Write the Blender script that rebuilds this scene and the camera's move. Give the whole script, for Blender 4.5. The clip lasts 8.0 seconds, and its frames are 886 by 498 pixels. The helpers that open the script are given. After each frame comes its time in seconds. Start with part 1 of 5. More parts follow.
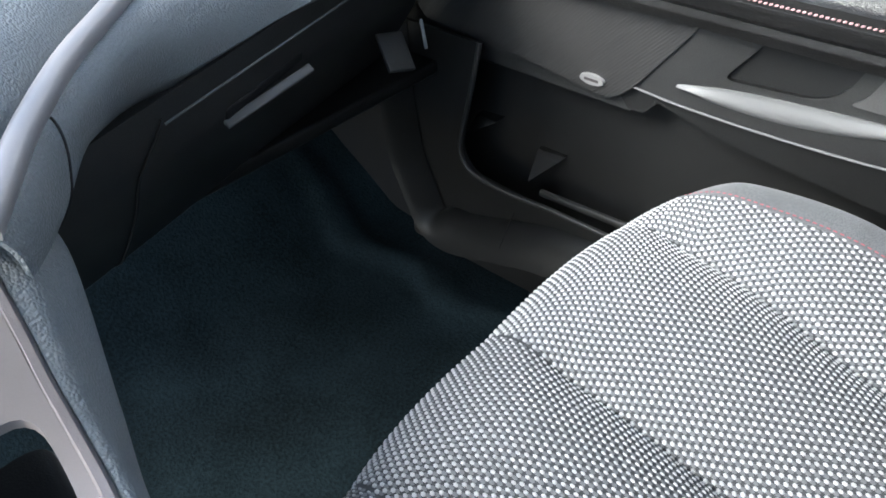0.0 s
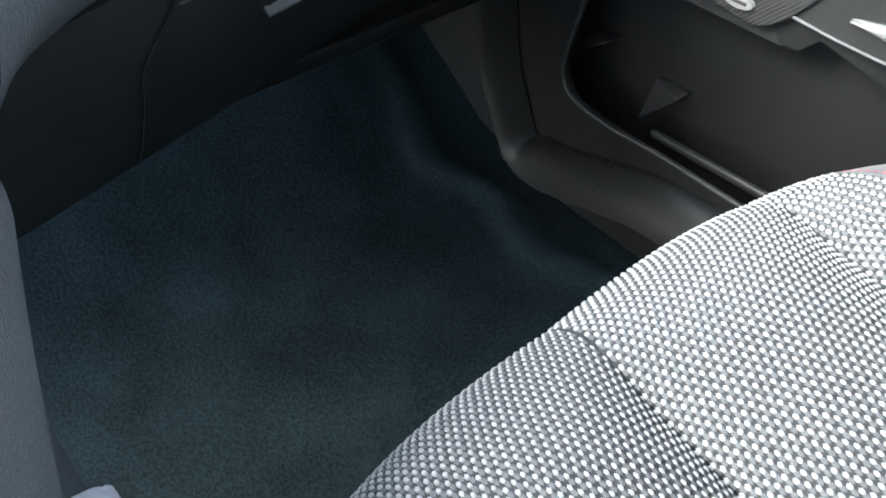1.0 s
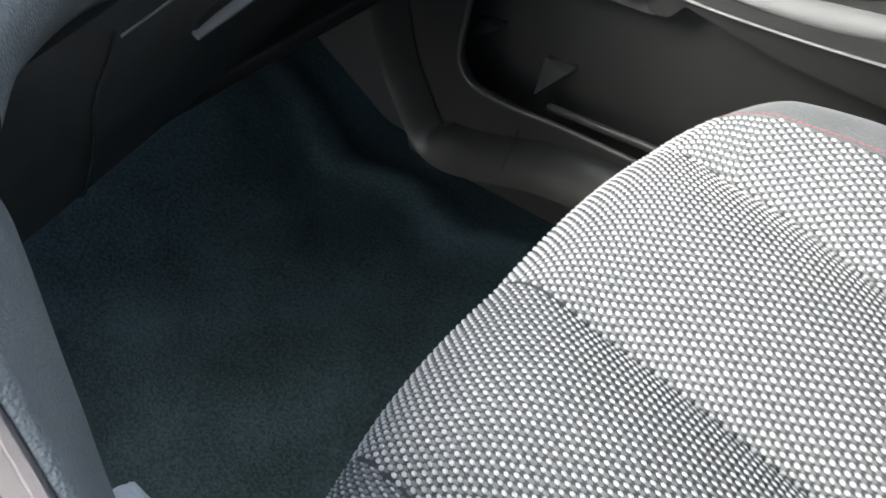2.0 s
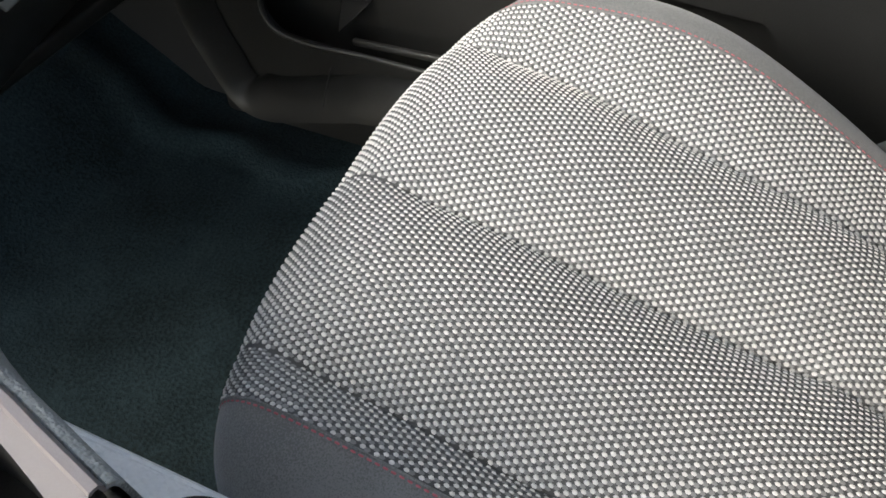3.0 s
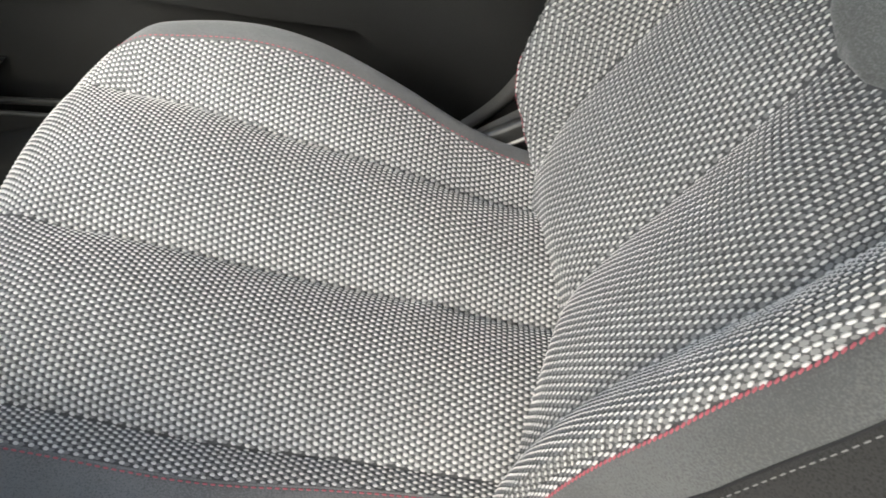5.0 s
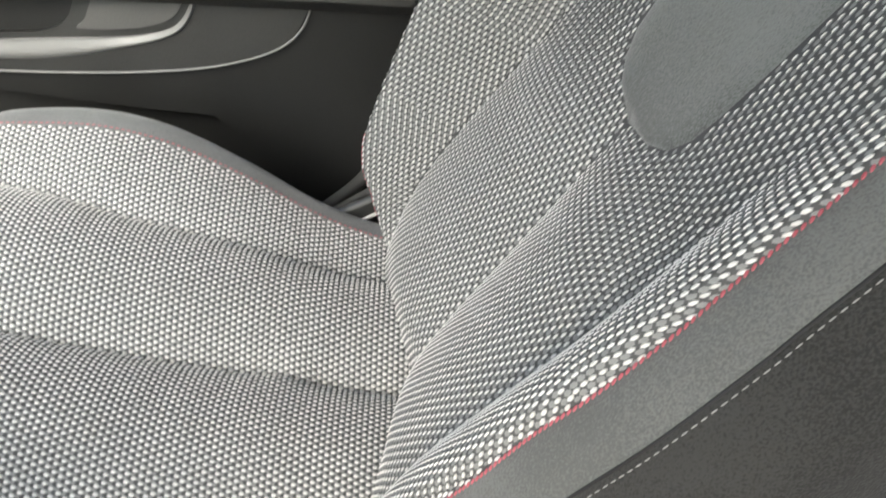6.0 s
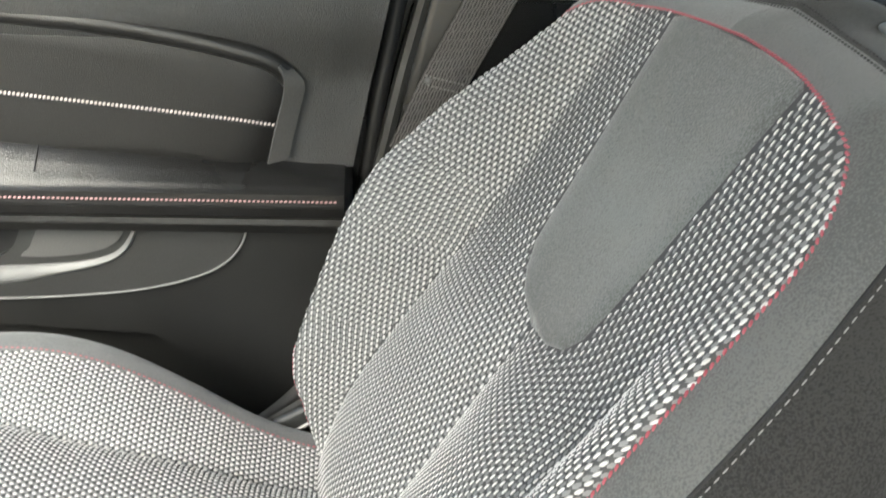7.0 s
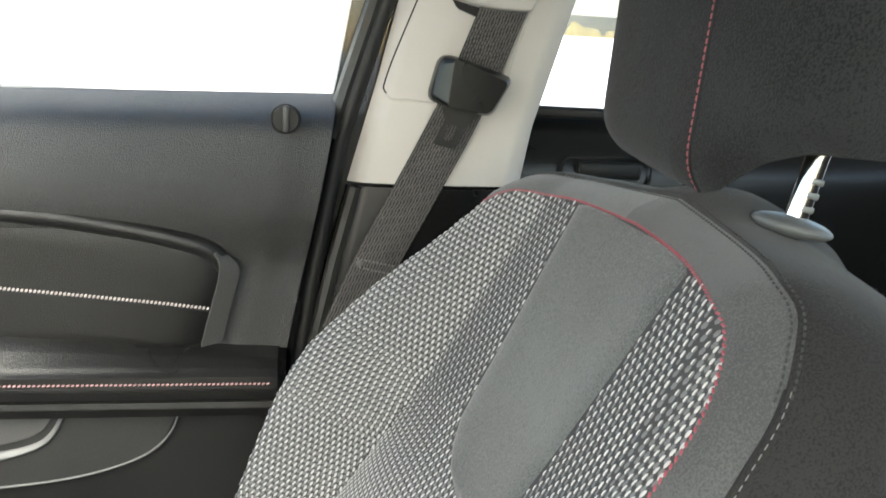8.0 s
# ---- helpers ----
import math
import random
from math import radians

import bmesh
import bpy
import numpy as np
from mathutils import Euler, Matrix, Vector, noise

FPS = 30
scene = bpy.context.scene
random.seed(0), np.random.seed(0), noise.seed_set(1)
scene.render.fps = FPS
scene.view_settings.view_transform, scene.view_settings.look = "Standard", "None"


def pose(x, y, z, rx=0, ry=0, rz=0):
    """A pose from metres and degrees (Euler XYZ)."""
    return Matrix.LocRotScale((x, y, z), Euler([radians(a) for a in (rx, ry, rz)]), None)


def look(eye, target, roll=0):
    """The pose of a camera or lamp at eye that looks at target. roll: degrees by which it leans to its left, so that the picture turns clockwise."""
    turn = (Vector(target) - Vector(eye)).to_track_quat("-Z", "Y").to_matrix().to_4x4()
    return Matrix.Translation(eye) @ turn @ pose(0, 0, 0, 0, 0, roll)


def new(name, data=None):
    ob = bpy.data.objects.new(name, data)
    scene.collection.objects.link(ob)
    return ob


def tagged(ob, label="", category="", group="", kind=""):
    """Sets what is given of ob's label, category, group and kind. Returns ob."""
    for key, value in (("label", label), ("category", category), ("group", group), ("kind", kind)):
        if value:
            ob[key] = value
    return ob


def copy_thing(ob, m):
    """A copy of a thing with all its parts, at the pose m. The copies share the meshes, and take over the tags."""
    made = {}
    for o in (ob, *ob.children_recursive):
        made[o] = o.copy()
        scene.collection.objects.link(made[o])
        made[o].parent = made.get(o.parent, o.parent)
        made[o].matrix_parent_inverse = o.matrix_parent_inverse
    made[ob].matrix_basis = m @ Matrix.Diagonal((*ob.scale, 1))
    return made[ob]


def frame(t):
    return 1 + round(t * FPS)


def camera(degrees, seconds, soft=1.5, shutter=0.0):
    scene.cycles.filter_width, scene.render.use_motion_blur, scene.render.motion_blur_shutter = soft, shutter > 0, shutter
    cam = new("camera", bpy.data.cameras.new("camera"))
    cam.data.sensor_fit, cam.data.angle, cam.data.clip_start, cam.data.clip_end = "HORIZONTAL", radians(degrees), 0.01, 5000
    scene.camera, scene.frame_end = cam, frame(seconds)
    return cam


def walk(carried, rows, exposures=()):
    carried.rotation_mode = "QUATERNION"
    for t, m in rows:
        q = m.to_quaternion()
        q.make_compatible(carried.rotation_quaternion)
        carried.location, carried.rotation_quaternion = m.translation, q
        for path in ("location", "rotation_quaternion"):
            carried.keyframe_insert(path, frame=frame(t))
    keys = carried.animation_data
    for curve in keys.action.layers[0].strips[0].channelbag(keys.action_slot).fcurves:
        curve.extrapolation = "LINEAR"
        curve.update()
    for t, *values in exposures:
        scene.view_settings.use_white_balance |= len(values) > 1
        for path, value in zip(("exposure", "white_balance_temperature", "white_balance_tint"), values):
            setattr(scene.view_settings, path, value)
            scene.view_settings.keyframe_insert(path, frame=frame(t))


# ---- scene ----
cam = camera(56.1, 8.0, soft=1.6, shutter=0.25)
PATH = [
    (0, (-0.3801, 0.0269, 0.8528), (0.7509, 1.1181, -0.3842), -3.06),
    (0.5, (-0.3383, 0.0614, 0.825), (0.6945, 1.1465, -0.5), -2.16),
    (1, (-0.2615, 0.1127, 0.7788), (0.5942, 1.2551, -0.6222), -1.76),
    (1.2, (-0.2538, 0.1255, 0.7711), (0.5825, 1.2931, -0.6208), -2.47),
    (2.3, (-0.3714, 0.0795, 0.8378), (0.7449, 0.9359, -0.5836), -3.71),
    (2.5, (-0.3952, 0.0685, 0.8477), (0.7574, 0.856, -0.5845), -4.17),
    (3, (-0.4121, 0.0377, 0.8311), (0.7823, 0.6714, -0.6426), -3.47),
    (3.5, (-0.4125, 0.0492, 0.8336), (0.7587, 0.6905, -0.6554), -6.24),
    (4, (-0.4456, 0.0044, 0.8495), (0.8588, 0.3784, -0.6198), -0.21),
    (4.5, (-0.4524, -0.0692, 0.8741), (0.893, 0.1475, -0.5898), 0.12),
    (4.7, (-0.4689, -0.0769, 0.8878), (0.8959, 0.0752, -0.5662), 0.99),
    (5.8, (-0.5126, -0.1396, 0.8869), (0.971, -0.2219, -0.4518), 4.77),
    (6, (-0.5169, -0.1485, 0.8944), (1.0218, -0.272, -0.3773), 4.82),
    (6.5, (-0.5357, -0.1595, 0.9092), (1.1398, -0.366, -0.1632), 5.09),
    (7, (-0.553, -0.1754, 0.9191), (1.2433, -0.3942, 0.0673), 3.62),
    (7.5, (-0.5706, -0.1851, 0.9319), (1.3073, -0.4559, 0.2993), 2.91),
    (8, (-0.5815, -0.1897, 0.937), (1.3356, -0.53, 0.4801), 3.28),
]
SIZE = 0.88  # metres to one unit of the cabin plan
walk(cam, [(t, look(SIZE * Vector(eye), SIZE * Vector(target), roll)) for t, eye, target, roll in PATH], [(0.0, 2.3, 6250, 6), (0.5, 2.55, 6250, 5), (1.2, 2.6, 6350, 4), (2.3, 2.35, 6850, 6), (3.0, 2.1, 7150, 7), (4.5, 2.05, 7100, 6), (6.0, 2.25, 7050, 4), (7.0, 2.55, 7100, 3), (7.5, 2.85, 7100, 3), (8.0, 2.35, 7050, 3)])

# ---- light ----
world = bpy.data.worlds.new("overcast_sky")
scene.world = world
world.use_nodes = True
sky = world.node_tree.nodes.new("ShaderNodeTexSky")
sky.sky_type, sky.sun_disc = "NISHITA", False
sky.sun_elevation, sky.sun_rotation = radians(38), radians(-67)
sky.air_density, sky.dust_density, sky.ozone_density = 1.0, 1.8, 2.0
world.node_tree.links.new(sky.outputs[0], world.node_tree.nodes["Background"].inputs[0])
world.node_tree.nodes["Background"].inputs[1].default_value = 0.15
sun = new("sun", bpy.data.lights.new("sun", "SUN"))
sun.data.energy, sun.data.angle, sun.data.color = 0.8, radians(26), (1.0, 0.985, 0.965)
sun.matrix_world = look((-2.76, 1.17, 2.75), (0, 0, 0.4))


# ---- materials ----
def material(name, base, rough=0.6, metal=0.0, spread=0.12, blotch=6.0, grain=0.0, grain_size=0.002, cells=False, tint=None, coat=0.0, sheen=0.0, spec=0.5, speck=0.6, soft=0.3):
    """A surface with broad blotches, fine speckle and a relief of the given size in metres."""
    m = bpy.data.materials.new(name)
    m.use_nodes = True
    nt = m.node_tree
    n, link = nt.nodes, nt.links.new
    bsdf = n["Principled BSDF"]
    co = n.new("ShaderNodeTexCoord").outputs["Object"]
    big = n.new("ShaderNodeTexNoise")
    big.inputs["Scale"].default_value, big.inputs["Detail"].default_value = blotch, 5
    fine = n.new("ShaderNodeTexNoise")
    fine.inputs["Scale"].default_value, fine.inputs["Detail"].default_value = 1 / max(grain_size, 0.0008), 3
    link(co, big.inputs["Vector"]), link(co, fine.inputs["Vector"])
    add = n.new("ShaderNodeMath")
    add.operation = "MULTIPLY_ADD"
    link(fine.outputs[0], add.inputs[0])
    add.inputs[1].default_value = speck
    link(big.outputs[0], add.inputs[2])
    ramp = n.new("ShaderNodeValToRGB")
    dark = [c * (1 - spread) for c in base]
    light = [min(1, c * (1 + spread)) for c in (tint or base)]
    span = n.new("ShaderNodeMapRange")
    span.inputs["From Min"].default_value, span.inputs["From Max"].default_value = 0.5 + 0.5 * speck - soft, 0.5 + 0.5 * speck + soft
    link(add.outputs[0], span.inputs["Value"])
    ramp.color_ramp.elements[0].color, ramp.color_ramp.elements[1].color = (*dark, 1), (*light, 1)
    link(span.outputs[0], ramp.inputs[0]), link(ramp.outputs[0], bsdf.inputs["Base Color"])
    rr = n.new("ShaderNodeMapRange")
    rr.inputs["To Min"].default_value, rr.inputs["To Max"].default_value = max(0.02, rough - 0.08), min(1, rough + 0.08)
    link(big.outputs[0], rr.inputs["Value"]), link(rr.outputs[0], bsdf.inputs["Roughness"])
    bsdf.inputs["Metallic"].default_value = metal
    bsdf.inputs["Coat Weight"].default_value = coat
    bsdf.inputs["Sheen Weight"].default_value = sheen
    bsdf.inputs["Specular IOR Level"].default_value = spec
    if grain:
        if cells:
            tex = n.new("ShaderNodeTexVoronoi")
            tex.feature = "SMOOTH_F1"
            tex.inputs["Scale"].default_value = 1 / grain_size
            tex.inputs["Smoothness"].default_value = 0.3
            link(co, tex.inputs["Vector"])
            height = tex.outputs["Distance"]
        else:
            height = fine.outputs[0]
        bump = n.new("ShaderNodeBump")
        bump.inputs["Strength"].default_value, bump.inputs["Distance"].default_value = grain, grain_size * (0.6 if cells else 0.35)
        if cells:
            bump.invert = True
        link(height, bump.inputs["Height"]), link(bump.outputs[0], bsdf.inputs["Normal"])
    return m


def glass_material(name, tint):
    m = bpy.data.materials.new(name)
    m.use_nodes = True
    b = m.node_tree.nodes["Principled BSDF"]
    b.inputs["Base Color"].default_value = (*tint, 1)
    b.inputs["Transmission Weight"].default_value, b.inputs["Roughness"].default_value, b.inputs["IOR"].default_value = 1, 0, 1.45
    return m


def ribbed_material(name, base, pitch, rough):
    """A plastic with fine parallel ribs, as on a loudspeaker cover or a woven belt."""
    m = material(name, base, rough, grain_size=0.001)
    nt = m.node_tree
    wave = nt.nodes.new("ShaderNodeTexWave")
    wave.bands_direction = "DIAGONAL"
    wave.inputs["Scale"].default_value = 0.314 / pitch
    wave.inputs["Distortion"].default_value = 0.0
    nt.links.new(nt.nodes["Texture Coordinate"].outputs["Object"], wave.inputs["Vector"])
    bump = nt.nodes.new("ShaderNodeBump")
    bump.inputs["Strength"].default_value, bump.inputs["Distance"].default_value = 0.5, 0.0005
    nt.links.new(wave.outputs[0], bump.inputs["Height"])
    nt.links.new(bump.outputs[0], nt.nodes["Principled BSDF"].inputs["Normal"])
    return m


M = {
    "cloth_base": material("black_weave_ground", (0.066, 0.067, 0.069), 0.9, grain=0.6, grain_size=0.0015),
    "yarn_white": material("white_yarn", (0.60, 0.59, 0.575), 0.5, spread=0.14, blotch=60, grain=0.2, grain_size=0.0009, sheen=0.2),
    "yarn_grey": material("grey_yarn", (0.20, 0.203, 0.203), 0.75, spread=0.15, grain=0.3, grain_size=0.0009),
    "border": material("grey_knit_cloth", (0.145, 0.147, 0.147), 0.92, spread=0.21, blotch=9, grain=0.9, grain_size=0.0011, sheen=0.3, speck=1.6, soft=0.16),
    # same knit, base darkened to carry its turned nap and the shade
    "border_nap_shade": material("grey_knit_cloth_nap_shade", (0.090, 0.092, 0.091), 0.92, spread=0.21, blotch=9, grain=0.9, grain_size=0.0011, sheen=0.3, speck=1.6, soft=0.16),
    "insert": material("grey_suede_cloth", (0.102, 0.1075, 0.105), 0.95, spread=0.36, blotch=7, grain=0.9, grain_size=0.0013, sheen=0.4, speck=1.6, soft=0.16),
    "dark_cloth": material("charcoal_cloth", (0.028, 0.0272, 0.0264), 0.93, spread=0.30, blotch=11, grain=0.9, grain_size=0.0012, sheen=0.15, speck=1.6, soft=0.16, spec=0.25),
    "head_cloth": material("charcoal_headrest_cloth", (0.023, 0.0238, 0.0245), 0.93, spread=0.4, blotch=12, grain=1.0, grain_size=0.0015, sheen=0.12, speck=1.6, soft=0.16, spec=0.25),
    "red": material("red_thread", (0.40, 0.095, 0.12), 0.6, spread=0.15, blotch=40),
    "pale": material("pale_thread", (0.66, 0.58, 0.56), 0.6, spread=0.15, blotch=40),
    "pink": material("pale_red_thread", (0.62, 0.36, 0.36), 0.6, spread=0.15, blotch=40),
    "grey_thread": material("grey_thread", (0.23, 0.22, 0.215), 0.7, spread=0.15, blotch=40),
    "dark_thread": material("dark_thread", (0.05, 0.05, 0.05), 0.7, spread=0.15, blotch=40),
    "piping": material("black_piping", (0.012, 0.012, 0.013), 0.7),
    "dash": material("grained_dash_skin", (0.205, 0.220, 0.226), 0.40, spread=0.18, grain=0.75, grain_size=0.0018, cells=True),
    "door_skin": material("grained_door_skin", (0.030, 0.0298, 0.0295), 0.36, spread=0.14, grain=1.0, grain_size=0.0012, cells=True, spec=0.8, speck=1.4, soft=0.2),
    "leather": material("black_leatherette", (0.014, 0.0136, 0.0133), 0.36, spread=0.18, blotch=9, grain=0.45, grain_size=0.0012, cells=True, spec=0.32, speck=1.2, soft=0.2),
    "hard_black": material("black_hard_plastic", (0.018, 0.018, 0.0178), 0.40, spread=0.25, grain=0.5, grain_size=0.0012, speck=1.2, spec=0.3),
    "deep_black": material("smooth_black_plastic", (0.009, 0.009, 0.009), 0.27, spread=0.2, grain=0.3, grain_size=0.0010, speck=1.0, spec=0.4),
    "leather_roll": material("stretched_black_leatherette", (0.014, 0.0136, 0.0133), 0.30, spread=0.18, blotch=9, grain=0.4, grain_size=0.0012, cells=True, spec=0.5, speck=1.2, soft=0.2),
    "hard_grey": material("dark_grey_hard_plastic", (0.030, 0.030, 0.0292), 0.42, spread=0.28, grain=0.5, grain_size=0.0013, speck=1.2),
    "mid_grey": material("grey_satin_plastic", (0.16, 0.165, 0.165), 0.4, spread=0.08, grain=0.15, grain_size=0.001),
    "satin_grey": material("satin_grey_panel", (0.085, 0.083, 0.081), 0.42, spread=0.22, grain=0.3, grain_size=0.0012, speck=1.2),
    "silver": material("satin_silver_paint", (0.18, 0.178, 0.176), 0.48, metal=0.15, spread=0.05, grain=0.08, grain_size=0.0009),
    "bright_strip": material("satin_strip_silver", (0.37, 0.35, 0.345), 0.38, metal=0.25, spread=0.05, grain=0.08, grain_size=0.0009),
    "gloss_black": material("glossy_black_plastic", (0.03, 0.03, 0.03), 0.22, spread=0.1),
    "silver_warm": material("satin_champagne_plastic", (0.25, 0.22, 0.21), 0.42, metal=0.15, spread=0.05, grain=0.1, grain_size=0.001),
    "bevel": material("brown_grey_satin_plastic", (0.17, 0.15, 0.15), 0.42, metal=0.2, spread=0.08, grain=0.3, grain_size=0.001),
    "chrome": material("polished_chrome", (0.75, 0.75, 0.74), 0.12, metal=1.0, spread=0.03),
    "badge": material("badge_silver", (0.42, 0.41, 0.4), 0.35, metal=0.4, spread=0.05),
    "ink": material("badge_ink", (0.08, 0.07, 0.07), 0.6),
    "carpet": material("black_carpet", (0.0170, 0.0300, 0.0350), 1.0, spread=0.5, blotch=9, grain=1.0, grain_size=0.004, spec=0.2, speck=1.2),
    "ledge": material("pale_grained_vinyl", (0.80, 0.82, 0.85), 0.5, spread=0.06, grain=0.6, grain_size=0.0035, cells=True),
    "beige": material("cream_pillar_plastic", (0.66, 0.625, 0.585), 0.5, spread=0.04, blotch=4, grain=0.12, grain_size=0.0011),
    "belt_rib": material("webbing_yarn", (0.120, 0.110, 0.107), 0.6, spread=0.3, blotch=40, sheen=0.2),
    "belt": ribbed_material("grey_brown_webbing", (0.036, 0.034, 0.033), 0.0018, 0.75),
    "grille": ribbed_material("speaker_cloth", (0.032, 0.031, 0.030), 0.0022, 0.6),
    "rubber": material("black_rubber", (0.014, 0.014, 0.015), 0.55, spread=0.1),
    "roof_cloth": material("pale_headliner", (0.55, 0.54, 0.52), 0.95, spread=0.04, grain=0.3, grain_size=0.002),
    "steel": material("grey_seat_steel", (0.3, 0.3, 0.29), 0.4, metal=0.7, spread=0.1),
    "glass": glass_material("clear_glass", (0.97, 0.99, 0.98)),
    "concrete": material("pale_concrete", (0.52, 0.51, 0.49), 0.9, spread=0.12, blotch=0.7, grain=0.4, grain_size=0.01),
    "van_paint": material("white_van_paint", (0.8, 0.8, 0.8), 0.3, spread=0.02, coat=0.5),
    "dark_glass": material("dark_tinted_glass", (0.02, 0.022, 0.024), 0.08, spread=0.05),
    "hedge": material("dry_grass", (0.16, 0.13, 0.06), 1.0, spread=0.4, blotch=4),
    "house": material("pale_render", (0.62, 0.61, 0.6), 0.9, spread=0.08, blotch=0.8),
    "roof_tile": material("grey_roof_tile", (0.2, 0.2, 0.2), 0.8, spread=0.2, blotch=2),
}


# ---- building helpers ----
def mesh_from(name, verts, faces, smooth=True):
    me = bpy.data.meshes.new(name)
    me.from_pydata([tuple(map(float, v)) for v in verts], [], [tuple(map(int, f)) for f in faces])
    me.validate()
    me.polygons.foreach_set("use_smooth", [smooth] * len(me.polygons))
    me.update()
    return me


def attach(name, me, mat, parent=None, label="", kind=""):
    me.transform(Matrix.Scale(SIZE, 4))
    me.set_sharp_from_angle(angle=radians(38))
    ob = new(name, me)
    me.materials.append(M[mat])
    if parent:
        ob.parent = parent
    return tagged(ob, label=label, kind=kind)


def thing(name, label, category, kind="", group=""):
    return tagged(new(name), label, category, group, kind)


def part(name, bm, mat, parent=None, label="", smooth=True, kind=""):
    me = bpy.data.meshes.new(name)
    bmesh.ops.recalc_face_normals(bm, faces=bm.faces)
    bm.to_mesh(me)
    bm.free()
    me.polygons.foreach_set("use_smooth", [smooth] * len(me.polygons))
    return attach(name, me, mat, parent, label, kind)


def grid_faces(nu, nv, wrap=False):
    f = []
    for i in range(nu if wrap else nu - 1):
        for j in range(nv - 1):
            k = (i + 1) % nu
            f.append((i * nv + j, k * nv + j, k * nv + j + 1, i * nv + j + 1))
    return f


def sheet(name, fn, us, vs, mat, parent=None, label="", flip=False, thick=0.0, kind=""):
    """A surface fn(u, v) over the given steps, with a second skin behind it where thick is set."""
    pts = np.array([[fn(u, v) for v in vs] for u in us], float)
    nu, nv = len(us), len(vs)
    faces = grid_faces(nu, nv)
    verts = pts.reshape(-1, 3)
    if flip:
        faces = [tuple(reversed(f)) for f in faces]
    if thick:
        du, dv = np.gradient(pts, axis=0), np.gradient(pts, axis=1)
        nn = np.cross(du, dv)
        nn /= np.maximum(np.linalg.norm(nn, axis=2, keepdims=True), 1e-9)
        back = pts + nn * (thick if flip else -thick)
        k = nu * nv
        verts = np.vstack([verts, back.reshape(-1, 3)])
        faces += [tuple(i + k for i in reversed(f)) for f in list(faces)]
        rim = [i * nv for i in range(nu)] + [(nu - 1) * nv + j for j in range(1, nv)] + [i * nv + nv - 1 for i in range(nu - 2, -1, -1)] + [j for j in range(nv - 2, 0, -1)]
        for a, b in zip(rim, rim[1:] + rim[:1]):
            faces.append((a, a + k, b + k, b) if flip else (a, b, b + k, a + k))
    return attach(name, mesh_from(name, verts, faces), mat, parent, label, kind)


def rbox(size, at, bevel=0.004, seg=3, rot=(0, 0, 0), bm=None):
    """A block with rounded edges."""
    own = bm or bmesh.new()
    tmp = bmesh.new()
    bmesh.ops.create_cube(tmp, size=1)
    bmesh.ops.scale(tmp, vec=size, verts=tmp.verts)
    bmesh.ops.bevel(tmp, geom=list(tmp.edges), offset=min(bevel, min(size) * 0.49), segments=seg, profile=0.5, affect="EDGES")
    bmesh.ops.transform(tmp, matrix=pose(*at, *rot), verts=tmp.verts)
    me = bpy.data.meshes.new("tmp")
    tmp.to_mesh(me)
    tmp.free()
    own.from_mesh(me)
    bpy.data.meshes.remove(me)
    return own


def smooth_line(pts, n=8):
    """A Catmull-Rom line through the points."""
    p = [np.array(q, float) for q in pts]
    p = [2 * p[0] - p[1]] + p + [2 * p[-1] - p[-2]]
    out = []
    for a, b, c, d in zip(p, p[1:], p[2:], p[3:]):
        for k in range(n):
            t = k / n
            out.append(0.5 * (2 * b + (c - a) * t + (2 * a - 5 * b + 4 * c - d) * t * t + (3 * b - a - 3 * c + d) * t ** 3))
    out.append(p[-2])
    return np.array(out)


def even(pts, step):
    """The same line in even steps."""
    pts = np.array(pts, float)
    d = np.concatenate([[0], np.cumsum(np.linalg.norm(np.diff(pts, axis=0), axis=1))])
    s = np.linspace(0, d[-1], max(2, int(round(d[-1] / step)) + 1))
    return np.stack([np.interp(s, d, pts[:, k]) for k in range(pts.shape[1])], 1)


def tube(name, pts, r, mat, parent=None, label="", n=8, squash=(1, 1), kind=""):
    pts = np.array(pts, float)
    tan = np.gradient(pts, axis=0)
    tan /= np.maximum(np.linalg.norm(tan, axis=1, keepdims=True), 1e-9)
    up = np.array([0, 0, 1.0]) if abs(tan[0][2]) < 0.8 else np.array([1.0, 0, 0])
    verts, faces = [], []
    for p, t in zip(pts, tan):
        a = np.cross(up, t)
        a /= np.linalg.norm(a)
        b = np.cross(t, a)
        for k in range(n):
            w = 2 * math.pi * k / n
            verts.append(p + r * (math.cos(w) * a * squash[0] + math.sin(w) * b * squash[1]))
    for i in range(len(pts) - 1):
        for k in range(n):
            faces.append((i * n + k, i * n + (k + 1) % n, (i + 1) * n + (k + 1) % n, (i + 1) * n + k))
    faces.append(tuple(reversed(range(n))))
    faces.append(tuple((len(pts) - 1) * n + k for k in range(n)))
    return attach(name, mesh_from(name, verts, faces), mat, parent, label, kind)


